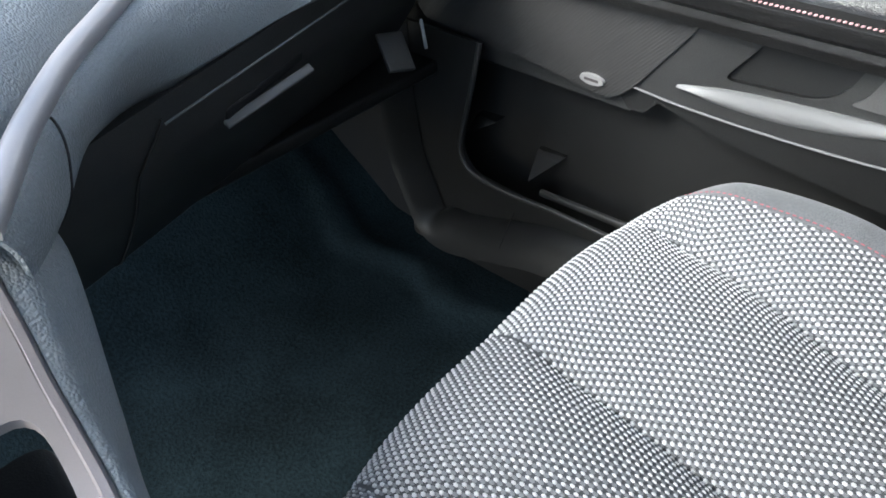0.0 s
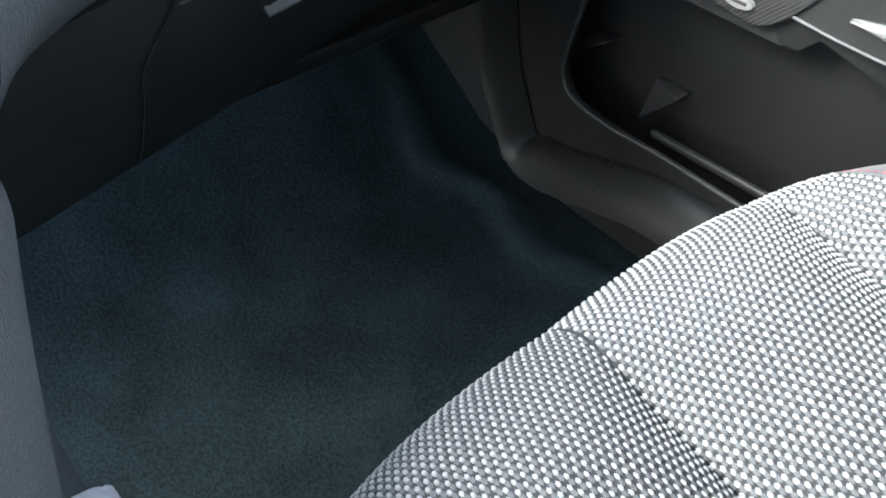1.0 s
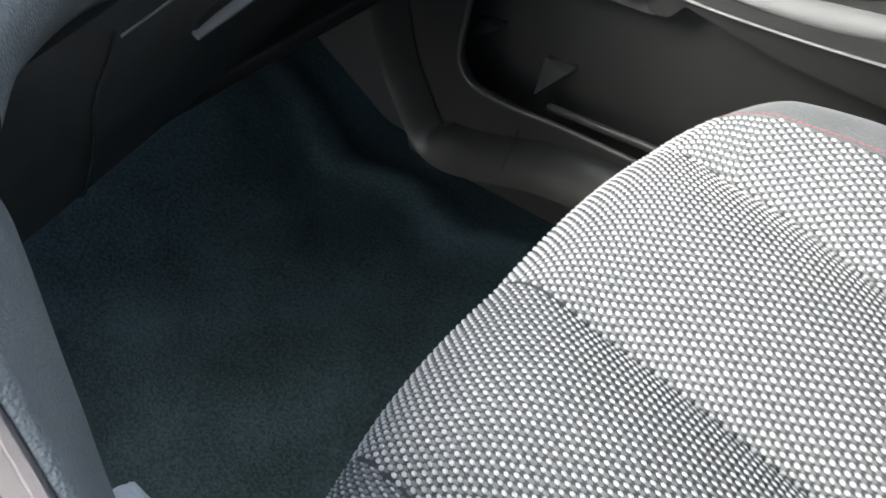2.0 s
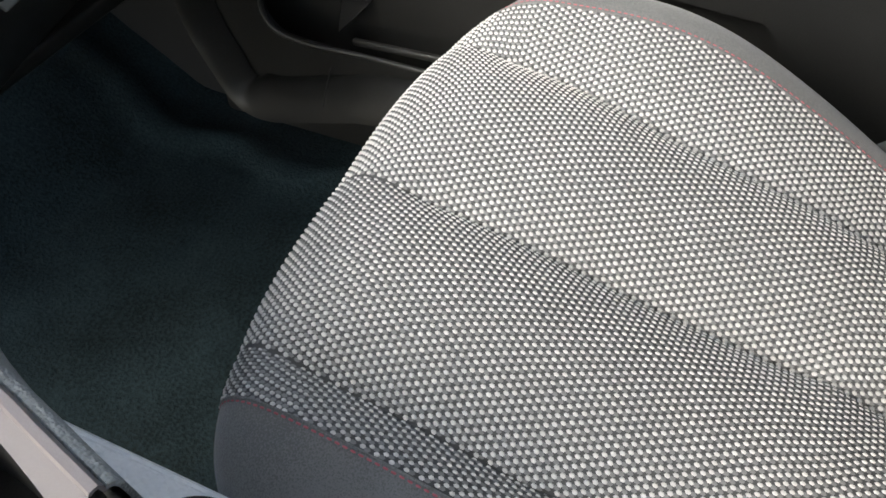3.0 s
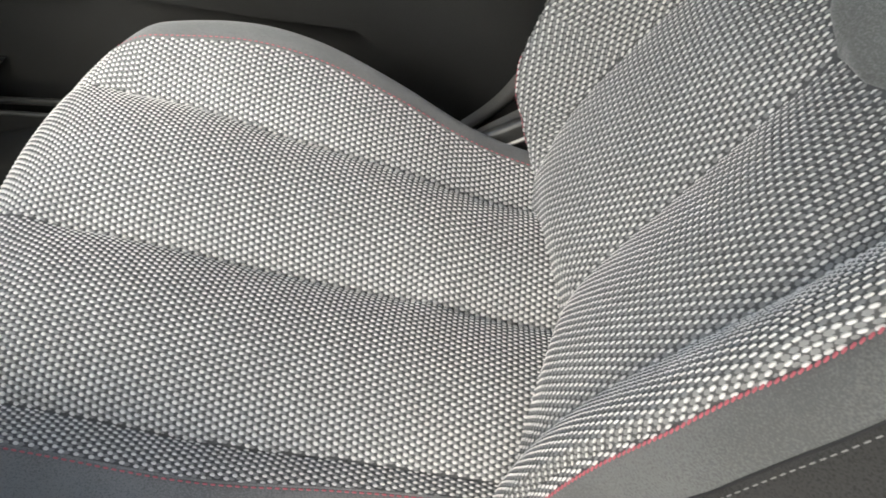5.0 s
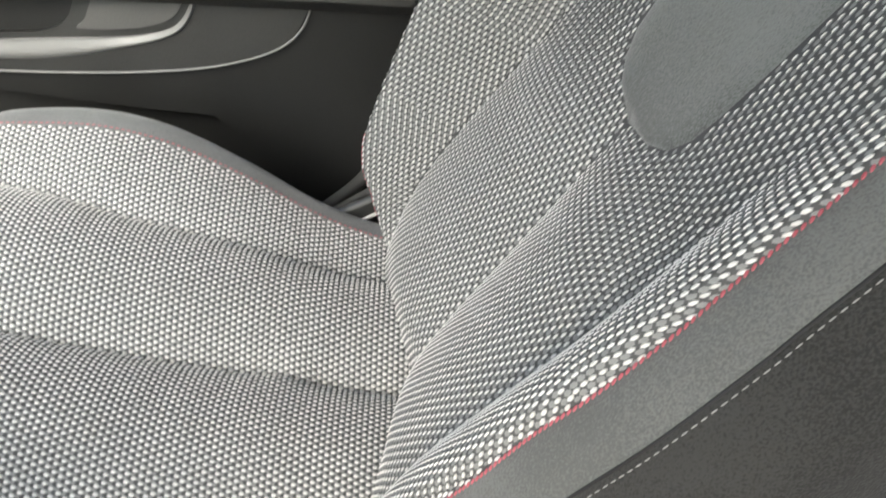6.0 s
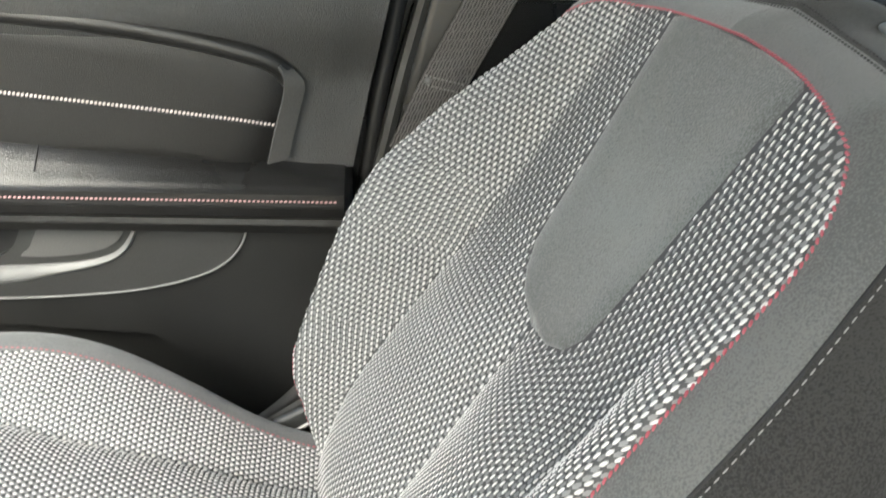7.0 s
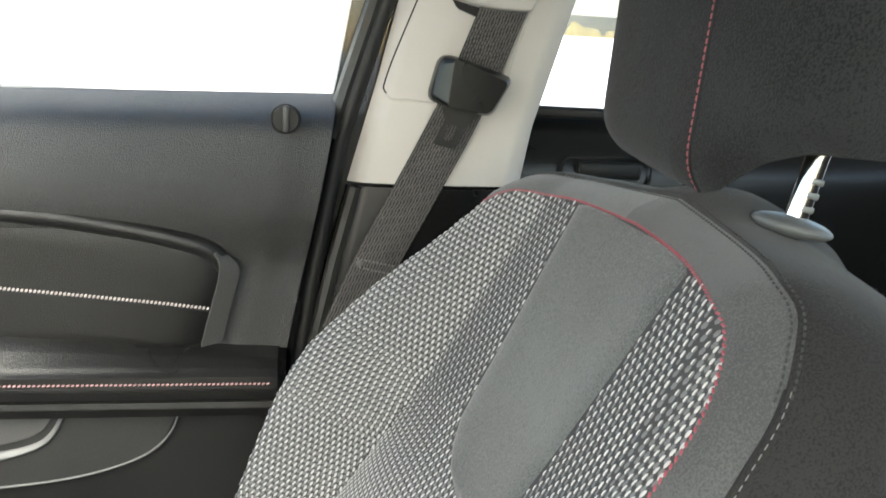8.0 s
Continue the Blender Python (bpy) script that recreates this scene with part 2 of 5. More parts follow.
def stitches(name, pts, normals, length, width, mat, parent, label="", gap=0.35, slant=0.0):
    """A row of small raised stitches along a line that lies on a surface."""
    pts = np.array(pts, float)
    d = np.concatenate([[0], np.cumsum(np.linalg.norm(np.diff(pts, axis=0), axis=1))])
    verts, faces = [], []
    for s in np.arange(length * 0.5, d[-1] - length * 0.5, length):
        p = np.array([np.interp(s, d, pts[:, k]) for k in range(3)])
        q = np.array([np.interp(s + 0.001, d, pts[:, k]) for k in range(3)])
        nn = np.array([np.interp(s, d, np.array(normals)[:, k]) for k in range(3)])
        nn /= np.linalg.norm(nn)
        t = q - p
        t /= np.linalg.norm(t)
        w = np.cross(nn, t)
        t = t + slant * w
        h = length * (1 - gap) / 2
        k0 = len(verts)
        for a, c in ((-1, 0.35), (-0.6, 1), (0.6, 1), (1, 0.35)):
            for e, up in ((-1, 0), (-0.6, 0.8), (0.6, 0.8), (1, 0)):
                verts.append(p + t * a * h + w * e * c * width / 2 + nn * (up * c * width * 0.55 - 0.0002))
        for i in range(3):
            for j in range(3):
                faces.append((k0 + i * 4 + j, k0 + i * 4 + j + 1, k0 + i * 4 + j + 5, k0 + i * 4 + j + 4))
    return attach(name, mesh_from(name, verts, faces), mat, parent, label, "stuff")


def slab(poly, x0, x1, holes=(), bm=None):
    """A plate in the plane of y and z, from x0 (room side) to x1, with holes through it."""
    own = bm or bmesh.new()
    edges = []
    for loop in (poly, *holes):
        vs = [own.verts.new((x0, y, z)) for y, z in loop]
        edges += [own.edges.new((a, b)) for a, b in zip(vs, vs[1:] + vs[:1])]
    res = bmesh.ops.triangle_fill(own, use_beauty=True, use_dissolve=False, edges=edges)
    fs = [g for g in res["geom"] if isinstance(g, bmesh.types.BMFace)]
    ext = bmesh.ops.extrude_face_region(own, geom=fs)
    bmesh.ops.translate(own, vec=(x1 - x0, 0, 0), verts=[g for g in ext["geom"] if isinstance(g, bmesh.types.BMVert)])
    return own


def rounded(pts, r, n=5):
    """A polygon with its corners rounded."""
    out = []
    m = len(pts)
    for i in range(m):
        p, a, b = np.array(pts[i], float), np.array(pts[i - 1], float), np.array(pts[(i + 1) % m], float)
        ri = r[i] if isinstance(r, (list, tuple)) else r
        u, w = (a - p), (b - p)
        lu, lw = np.linalg.norm(u), np.linalg.norm(w)
        k = min(ri, lu * 0.48, lw * 0.48)
        s, e = p + u / lu * k, p + w / lw * k
        for j in range(n + 1):
            t = j / n
            out.append(tuple((1 - t) ** 2 * s + 2 * t * (1 - t) * p + t * t * e))
    return out


def interp(x, table):
    return float(np.interp(x, [a for a, _ in table], [b for _, b in table]))


def ease(t):
    t = min(1, max(0, t))
    return t * t * (3 - 2 * t)


def dots(name, sites, fn, length, width, height, mat, parent, label="", rings=2, out=(0, 0.3, 1)):
    """Raised yarn floats on the surface fn(p, q), each lying along the q direction."""
    verts, faces = [], []
    e = 0.0015
    for p, q, sc in sites:
        c = np.array(fn(p, q))
        a = np.array(fn(p + e, q)) - c
        b = np.array(fn(p, q + e)) - c
        a /= np.linalg.norm(a)
        b /= np.linalg.norm(b)
        nn = np.cross(a, b)
        nn /= np.linalg.norm(nn)
        if nn @ np.array(out) < 0:
            nn = -nn
        k = len(verts)
        for rad, up in ((1, -0.15), (0.72, 0.75))[:rings]:
            for j in range(6):
                w = math.pi * (j + 0.5) / 3
                verts.append(c + sc * a * math.cos(w) * rad * width / 2 + sc ** 0.25 * b * math.sin(w) * rad * length / 2 + nn * up * height)
        verts.append(c + nn * height)
        top = k + 6 * rings
        for j in range(6):
            j2 = (j + 1) % 6
            for r in range(rings - 1):
                faces.append((k + r * 6 + j, k + r * 6 + j2, k + r * 6 + 6 + j2, k + r * 6 + 6 + j))
            faces.append((k + (rings - 1) * 6 + j, k + (rings - 1) * 6 + j2, top))
    return attach(name, mesh_from(name, verts, faces), mat, parent, label, "stuff")


# ---- passenger seat ----
# cushion: x across (towards the door), y towards the dash
CENTRE = [(-0.30, 0.291), (-0.17, 0.295), (-0.05, 0.307), (0.096, 0.336), (0.20, 0.363), (0.32, 0.391), (0.45, 0.412)]
HALF_DOOR = [(-0.30, 0.231), (-0.17, 0.235), (-0.07, 0.248), (0.0, 0.266), (0.10, 0.290), (0.20, 0.294), (0.35, 0.295)]
HALF_TUNNEL = [(-0.30, 0.235), (-0.17, 0.240), (-0.07, 0.250), (0.0, 0.262), (0.10, 0.286), (0.20, 0.290), (0.35, 0.284)]
SEAM_DOOR = [(-0.30, 0.60), (-0.20, 0.585), (-0.05, 0.492), (0.10, 0.482), (0.25, 0.586), (0.40, 0.60)]
SEAM_TUNNEL = [(-0.30, 0.655), (-0.20, 0.652), (-0.05, 0.624), (0.10, 0.586), (0.25, 0.581), (0.40, 0.581)]
TILT = 0.09
DOOR_LIFT = [(-0.30, 0.006), (-0.15, 0.008), (0.0, 0.030), (0.14, 0.022), (0.24, 0.006), (0.33, 0.002)]
EDGE_STITCH, INNER_STITCH = 0.776, 0.717


def dense(table):
    """The same table with a rounded course."""
    p = smooth_line(table, 10)
    return [(float(a), float(b)) for a, b in p]


CENTRE, HALF_DOOR, HALF_TUNNEL, SEAM_DOOR, SEAM_TUNNEL, DOOR_LIFT = (dense(q) for q in (CENTRE, HALF_DOOR, HALF_TUNNEL, SEAM_DOOR, SEAM_TUNNEL, DOOR_LIFT))


def half_at(a, y):
    return interp(y, HALF_DOOR if a > 0 else HALF_TUNNEL)


def seam_at(a, y):
    return interp(y, SEAM_DOOR if a > 0 else SEAM_TUNNEL)


def front_edge(a):
    return 0.3623 - 0.058 * abs(a) ** 3


def cushion(a, y, lift=0.0):
    """The cushion's top skin: a from -1 (console side) to 1 (door side)."""
    w, seam = half_at(a, y), seam_at(a, y)
    b = max(0.0, y / front_edge(a))
    s = min(1.0, abs(a) ** (12.3 if a > 0 else 13.4) + b ** 5.5)
    drop = 0.15 * (1 - (1 - s) ** 0.248)
    z = interp(y, CENTRE) + TILT * a * w
    if a > 0:
        z += min(1, a / seam) * interp(y, DOOR_LIFT)
    m = abs(a)
    roll = ease((y - 0.255) / 0.075)
    if m < seam:
        swell = 0.031 * math.sin(math.pi * m / seam) ** 0.66 - 0.003
    else:
        t = (m - seam) / ((0.95 if a > 0 else INNER_STITCH + 0.03) - seam)
        rise = 0.042 if a > 0 else 0.018
        rise *= 0.22 + 0.78 * ease((y + 0.10) / 0.25)
        swell = (rise + 0.003) * math.sin(min(1.1, t) * math.pi / 2) ** 0.8 - 0.003
    z += swell * (1 - roll) + (0.019 + (swell - 0.019) * 0.15) * roll
    if y < -0.02:
        z -= 0.010 * ease((-0.02 - y) / 0.15) * (1 - m * m)
    dimple = math.exp(-((y + 0.055) / 0.02) ** 2 - (a * w / 0.02) ** 2)
    return (a * w, y, z - drop + lift + 0.006 * dimple)


def cushion_xy(x, y):
    return cushion(x / half_at(x, y), y)


seat = thing("car_seat", "black and white woven front seat with grey borders and red stitching", "car seat", group="front seats")
A_MID = sorted({*np.linspace(-INNER_STITCH, EDGE_STITCH, 181), *(d for d in (-0.006, 0, 0.006))})
Y_STEPS = list(np.linspace(-0.28, 0.24, 70)) + list(np.linspace(0.245, 0.3505, 60))


def front_y(a, y):
    """Keeps the rows of the skin inside the rounded front edge."""
    lim = front_edge(a)
    return y if y < 0.24 else 0.24 + (y - 0.24) / (0.3505 - 0.24) * (lim * 0.9999 - 0.24)


pad = sheet("seat_cushion", lambda a, y: cushion(a, front_y(a, y)), A_MID, Y_STEPS, "cloth_base", seat, "cushion of black cloth with white woven flecks in four padded channels")
e_in = [-1 + (1 - INNER_STITCH) * t for t in np.linspace(0, 1, 40) ** 2]
e_out = [-1 + (1 - EDGE_STITCH) * t for t in np.linspace(0, 1, 34) ** 2]
sheet("border", lambda a, y: cushion(a, front_y(a, y)), [max(-0.99999, a) for a in e_in], Y_STEPS, "border", pad, "plain grey cloth border")
sheet("border", lambda a, y: cushion(-a, front_y(a, y)), [max(-0.99999, a) for a in e_out], Y_STEPS, "border", pad, "plain grey cloth border", flip=True)


def wall_below(side):
    """The upright flank of the cushion under its rolled edge, round the front corner."""
    ys = np.linspace(-0.28, 0.30, 40)
    def fn(y, k):
        x0, _, z0 = cushion(side * 0.99999, y)
        z = z0 + 0.004 - k * (z0 - 0.15)
        return (x0 - side * (0.012 * k - 0.006 * math.sin(k * math.pi)), y, z)
    return sheet("side_panel", fn, ys, np.linspace(0, 1, 10), "border", pad, "grey cloth flank", flip=side > 0)


wall_below(-1), wall_below(1)
line = [np.array(cushion(-0.99999, y)) + (-0.0015, 0, -0.004) for y in np.linspace(-0.26, 0.29, 60)]
tube("piping", line, 0.0028, "border", pad, "grey seam bead")
stitches("seam_stitches", [p + (-0.001, 0, -0.010) for p in line], [(-1, 0, 0)] * len(line), 0.0042, 0.0012, "dark_thread", pad)


def shell_front(u, k):
    x, y, z = cushion(u, front_edge(u) * 0.99999)
    return (x, y - 0.02 * k, z + 0.003 - k * (z - 0.14))


sheet("front_panel", shell_front, np.linspace(-0.96, 0.96, 40), np.linspace(0, 1, 6), "dark_cloth", pad)
part("seat_frame", rbox((0.42, 0.50, 0.10), (0.0, 0.03, 0.19), 0.02), "hard_black", seat, "black seat base")
for sx in (-0.17, 0.17):
    part("seat_rail", rbox((0.045, 0.52, 0.05), (sx, 0.03, 0.045), 0.006), "steel", seat, "steel seat runner")
    for sy in (-0.16, 0.22):
        part("rail_foot", rbox((0.04, 0.05, 0.10), (sx, sy, 0.10), 0.006), "hard_black", seat)
part("recliner_cover", slab(rounded([(-0.050, 0.262), (-0.072, 0.300), (-0.135, 0.345), (-0.24, 0.40), (-0.26, 0.20), (-0.10, 0.20)], 0.012), 0.252, 0.268), "satin_grey", seat, "dark grey plastic recliner cover beside the cushion")
lever = part("recliner_lever", rbox((0.016, 0.125, 0.024), (0.236, -0.130, 0.338), 0.006, rot=(-27, 0, 6)), "hard_grey", seat, "dark plastic recliner lever")
# the lever's bright edge highlight, built as a pale strip
part("lever_highlight", rbox((0.006, 0.070, 0.0042), (0.2275, -0.118, 0.3205), 0.0016, rot=(-29, 0, 6)), "bright_strip", lever, "pale strip drawn for the edge highlight")

# yarn on the cushion
PX, PY = 0.0061, 0.0052


def lattice(rows, surface, half, keep, size, PX=PX, brick=0.0017, weight=None):
    """White floats in staggered even steps along the curved rows, sized by size(x, q), on a bed of grey ones."""
    light, shade = [], []
    for j, q in enumerate(rows):
        reach = half(q)
        xs = np.linspace(-reach, reach, 641)
        pts = np.array([surface(x, q) for x in xs])
        step = np.linalg.norm(np.diff(pts, axis=0), axis=1)
        if weight:
            step = step * [weight(x, q) for x in (xs[1:] + xs[:-1]) / 2]
        d = np.concatenate([[0], np.cumsum(step)])
        d -= np.interp(0, xs, d)
        for i in range(-75, 76):
            for shift, store in ((0.0, light), (PX / 2, shade)):
                sx = i * PX + (j % 2) * PX / 2 + shift + random.uniform(-0.0002, 0.0002)
                if d[0] < sx < d[-1]:
                    x, qq = float(np.interp(sx, d, xs)), q + (brick if shift else 0.0) + random.uniform(-0.0002, 0.0002)
                    if keep(x, qq):
                        if store is light:
                            light.append((x, qq, size(x, qq) * random.uniform(0.92, 1.06)))
                        shade.append((x, qq, random.uniform(0.94, 1.05) * (0.86 if store is light else 1.0) / (max(0.85, weight(x, qq)) if weight else 1.0)))
    return light, shade


def graded(x, panels):
    """The white floats grow across each panel (door edge, console edge, first size, last size, power)."""
    for outer, inner, first, last, power in panels:
        if x >= inner:
            t = min(1.0, max(0.0, (outer - x) / max(0.004, outer - inner)))
            return first + (last - first) * t ** power
    return last


def on_cushion(x, y):
    a = x / half_at(x, y)
    if a > EDGE_STITCH + 0.002 or a < 0.003 - INNER_STITCH or y > front_edge(a) - 0.0008:
        return False
    return min(abs(abs(a) - seam_at(a, y)), abs(a)) * 0.27 > 0.0007


def cushion_size(x, y):
    edge, seam, far = EDGE_STITCH * half_at(1, y), seam_at(1, y) * half_at(1, y), seam_at(-1, y) * half_at(-1, y)
    return graded(x, ((edge, seam, 0.88, 1.12, 1.0), (seam, 0.0, 0.56, 1.1, 1.0), (0.0, -far, 0.56, 1.1, 1.0), (-far, -INNER_STITCH * half_at(-1, y), 0.5, 1.0, 1.3)))


rows = []
y = -0.265
while y < 0.357:
    rows.append(y)
    c0, c1 = np.array(cushion(0.3, y)), np.array(cushion(0.3, min(y + 0.002, 0.3585)))
    y += PY * max(0.12, 0.002 / max(0.002, float(np.linalg.norm(c1 - c0))))
white, grey = lattice(rows, cushion_xy, lambda y: EDGE_STITCH * half_at(1, y), on_cushion, cushion_size)
dots("white_weave", white, cushion_xy, 0.0046, 0.0036, 0.0014, "yarn_white", pad, "white yarn flecks of the weave")
dots("grey_weave", grey, cushion_xy, 0.0056, 0.0037, 0.0007, "yarn_grey", pad, "grey yarn of the weave", rings=1)
for side in (-1, 1):
    ys = [front_y(EDGE_STITCH, y) for y in np.linspace(-0.22, 0.348, 150)]
    at = EDGE_STITCH if side > 0 else INNER_STITCH
    line = [np.array(cushion(side * (at + 0.010), y, 0.0006)) for y in ys]
    nor = [np.array((side * 0.25, 0.0, 1.0)) for _ in ys]
    stitches("red_stitching", line, nor, 0.0058, 0.0016, "red", pad, "row of red thread")
    tube("seam_line", [np.array(cushion(side * at, y, 0.0002)) for y in ys], 0.0010, "border", pad)

# backrest: x across, v up along its lean, n out of its face
LEAN = radians(21.5)
BASE, UP, OUT = np.array([0, -0.20, 0.28]), np.array([0, -math.sin(LEAN), math.cos(LEAN)]), np.array([0, math.cos(LEAN), math.sin(LEAN)])
N_MID = [(-0.1, 0.022), (0.0, 0.0265), (0.05, 0.041), (0.11, 0.037), (0.17, 0.028), (0.215, 0.0215), (0.26, 0.015), (0.33, 0.006), (0.45, -0.0105), (0.6, -0.0265), (0.66, -0.04)]
N_SEAM = [(-0.1, 0.0445), (0.0, 0.0645), (0.1, 0.068), (0.2, 0.0525), (0.29, 0.034), (0.38, 0.018), (0.48, 0.0035), (0.58, -0.014), (0.66, -0.033)]
N_DOOR = [(-0.1, 0.0195), (0.0, 0.0575), (0.06, 0.102), (0.12, 0.137), (0.3, 0.142), (0.4, 0.1055), (0.49, 0.0545), (0.553, 0.0214), (0.606, -0.0011), (0.66, -0.0125)]
N_TUNNEL = [(-0.1, 0.0567), (0.0, 0.0787), (0.1, 0.086), (0.2, 0.078), (0.3, 0.062), (0.4, 0.0295), (0.49, -0.005), (0.553, -0.0215), (0.606, -0.0375), (0.66, -0.047)]
TUCK = [(0.2, -0.025), (0.3, -0.0143), (0.4, 0.0107), (0.49, 0.0305), (0.553, 0.0319), (0.606, 0.0251), (0.66, 0.0216)]
X_SEAM = [(-0.1, 0.1554), (0.0, 0.1675), (0.1, 0.182), (0.2, 0.181), (0.29, 0.178), (0.4, 0.1762), (0.6, 0.1728)]
X_CREASE = [(-0.1, 0.1365), (0.0, 0.1438), (0.1, 0.1552), (0.2, 0.1666), (0.29, 0.1755), (0.4, 0.1785), (0.5, 0.1769), (0.6, 0.1559)]
X_STITCH = [(-0.1, 0.1724), (-0.0592, 0.1800), (0.072, 0.1908), (0.1516, 0.2004), (0.2426, 0.215), (0.3015, 0.2291), (0.3851, 0.2416), (0.4439, 0.2468), (0.4957, 0.2475), (0.5295, 0.2379), (0.5551, 0.219), (0.5696, 0.1944), (0.5808, 0.1390), (0.5860, 0.0795), (0.5891, 0.0)]
X_STITCH = [(float(v), float(x)) for x, v in even(smooth_line([(x, v) for v, x in X_STITCH], 8), 0.003)]
X_STITCH = [p for i, p in enumerate(X_STITCH) if i == 0 or p[0] > X_STITCH[i - 1][0]]
X_INSERT = [(0.332, 0.0), (0.3352, 0.0106), (0.3412, 0.0428), (0.3532, 0.0671), (0.372, 0.0814), (0.395, 0.0861), (0.43, 0.0907), (0.48, 0.0962), (0.56, 0.1071), (0.602, 0.1148), (0.66, 0.117)]


N_MID, N_SEAM, N_DOOR, N_TUNNEL, X_SEAM, X_CREASE = (dense(q) for q in (N_MID, N_SEAM, N_DOOR, N_TUNNEL, X_SEAM, X_CREASE))
X_REACH = dense([(-0.10, 0.155), (0.07, 0.178), (0.15, 0.194), (0.24, 0.213), (0.30, 0.227), (0.38, 0.242), (0.44, 0.249), (0.52, 0.254), (0.66, 0.256)])


TUCK = dense(TUCK)


def tuck(x, v):
    """The console side is wider than the door side below and narrower above."""
    return interp(v, TUCK) * min(1.0, abs(x) / 0.15) if x < 0 else 0.0


def reach(x, v):
    e = interp(v, X_STITCH)
    return e - tuck(math.copysign(e, x), v)


def back_depth(x, v):
    m = abs(x)
    xe, xs = interp(v, X_REACH) - (interp(v, TUCK) if x < 0 else 0), interp(v, X_SEAM if x > 0 else X_CREASE)
    n_seam, n_mid = interp(v, N_SEAM), interp(v, N_MID)
    ridge = interp(v, N_DOOR if x > 0 else N_TUNNEL)
    low = 1 - ease((v - 0.26) / 0.10)
    if m < xs:
        t = m / xs
        n = n_mid + (n_seam - n_mid) * t * t
        n += low * 0.019 * math.sin(math.pi * t) ** 0.75 
        return n
    top = ease((0.60 - v) / 0.06)
    t = min(1.0, (m - xs) / max(0.02, xe - xs))
    crest = 0.70 if x > 0 else 0.90
    ridge += 0 if x > 0 else 0.006 * top
    n = n_seam + (ridge - n_seam) * math.sin(min(1, t / crest) * math.pi / 2)
    if t > crest:
        n -= (0.034 if x > 0 else 0.010) * top * ((t - crest) / (1 - crest)) ** 1.5
    return n


def back(x, v, lift=0.0):
    return tuple(BASE + np.array([x, 0, 0]) + v * UP + (back_depth(x, v) + lift) * OUT)


def outline(table):
    half = np.array([(x, v) for v, x in reversed(table)])
    if len(table) < 40:
        half = smooth_line(half, 6)
    half = even(half, 0.004)
    left = np.array([(-x + tuck(-x, v), v) for x, v in half[1:][::-1]])
    return np.vstack([left, half])


C0 = outline(X_STITCH)
C1 = outline([(-0.10, 0.195), (-0.0614, 0.2002), (0.0793, 0.2142), (0.1796, 0.2345), (0.2498, 0.2480), (0.3202, 0.2632), (0.3805, 0.2725), (0.4398, 0.2795), (0.4892, 0.2775), (0.5377, 0.265), (0.5747, 0.2384), (0.593, 0.2141), (0.6051, 0.1675), (0.6136, 0.0853), (0.6215, 0.0)])
C2 = outline([(-0.10, 0.24), (-0.06, 0.245), (0.08, 0.256), (0.18, 0.272), (0.25, 0.287), (0.32, 0.300), (0.38, 0.308), (0.44, 0.311), (0.49, 0.307), (0.55, 0.290), (0.582, 0.264), (0.602, 0.232), (0.6165, 0.18), (0.6265, 0.10), (0.6305, 0.07), (0.644, 0.03), (0.648, 0.0)])


def resample(line, count):
    d = np.concatenate([[0], np.cumsum(np.linalg.norm(np.diff(line, axis=0), axis=1))])
    s = np.linspace(0, d[-1], count)
    return np.stack([np.interp(s, d, line[:, k]) for k in range(2)], 1)


RING = 241
C0, C1, C2 = (resample(c, RING) for c in (C0, C1, C2))
rest = tagged(new("backrest"), label="reclined backrest with woven flecked panels and a grey suede centre")
rest.parent = seat
vs = [-0.10] + list(np.linspace(-0.095, 0.51, 130)) + list(0.589 - 0.079 * (1 - np.linspace(0, 1, 40)[1:]) ** 2)
us = np.linspace(-1, 1, 421)
sheet("woven_cover", lambda u, v: back(u * reach(u, v), v), us, vs, "cloth_base", rest, "black cloth with white woven flecks")


def rim_point(i, k):
    """Border from the red stitching (0) over the black seam (1) to the edge (2) and back along the flank (3)."""
    p0, p1, p2 = C0[int(i)], C1[int(i)], C2[int(i)]
    n0 = back_depth(p0[0] * 0.9995, min(p0[1], 0.589))
    if k <= 1:
        q = p0 + (p1 - p0) * k
        n = n0 - 0.004 * k - 0.020 * k * k
    elif k <= 2:
        t = k - 1
        q = p1 + (p2 - p1) * math.sin(t * math.pi / 2)
        n = n0 - 0.024 - 0.055 * t ** 1.4
    else:
        t = k - 2
        q = p2 * (1 - 0.05 * t, 1) if p2[1] < 0.6 else p2 - np.array([0.05 * t * p2[0], 0.01 * t * t])
        n = (n0 - 0.079) + t * (-0.17 - (n0 - 0.079))
    return tuple(BASE + np.array([q[0], 0, 0]) + q[1] * UP + n * OUT)


ring = range(RING)
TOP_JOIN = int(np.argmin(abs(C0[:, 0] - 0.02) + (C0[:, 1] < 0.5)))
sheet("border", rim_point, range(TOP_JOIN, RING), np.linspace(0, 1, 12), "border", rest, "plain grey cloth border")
# console half: nap turn and weaker light put into a darker colour
sheet("border", rim_point, range(TOP_JOIN + 1), np.linspace(0, 1, 12), "border_nap_shade", rest, "grey cloth border, colour darkened for turned nap and shade")
sheet("side_panel", rim_point, ring, np.concatenate([np.linspace(1, 2, 14), np.linspace(2.1, 3, 10)]), "dark_cloth", rest, "charcoal cloth flank")
shell = [rim_point(i, 3) for i in ring]
mid = np.mean(np.array(shell), axis=0) - OUT * 0.02
sheet("back_panel", lambda i, t: tuple(np.array(shell[int(i)]) * (1 - t) + mid * t), ring, np.linspace(0, 0.999, 4), "hard_black", rest, "black moulded seat back")


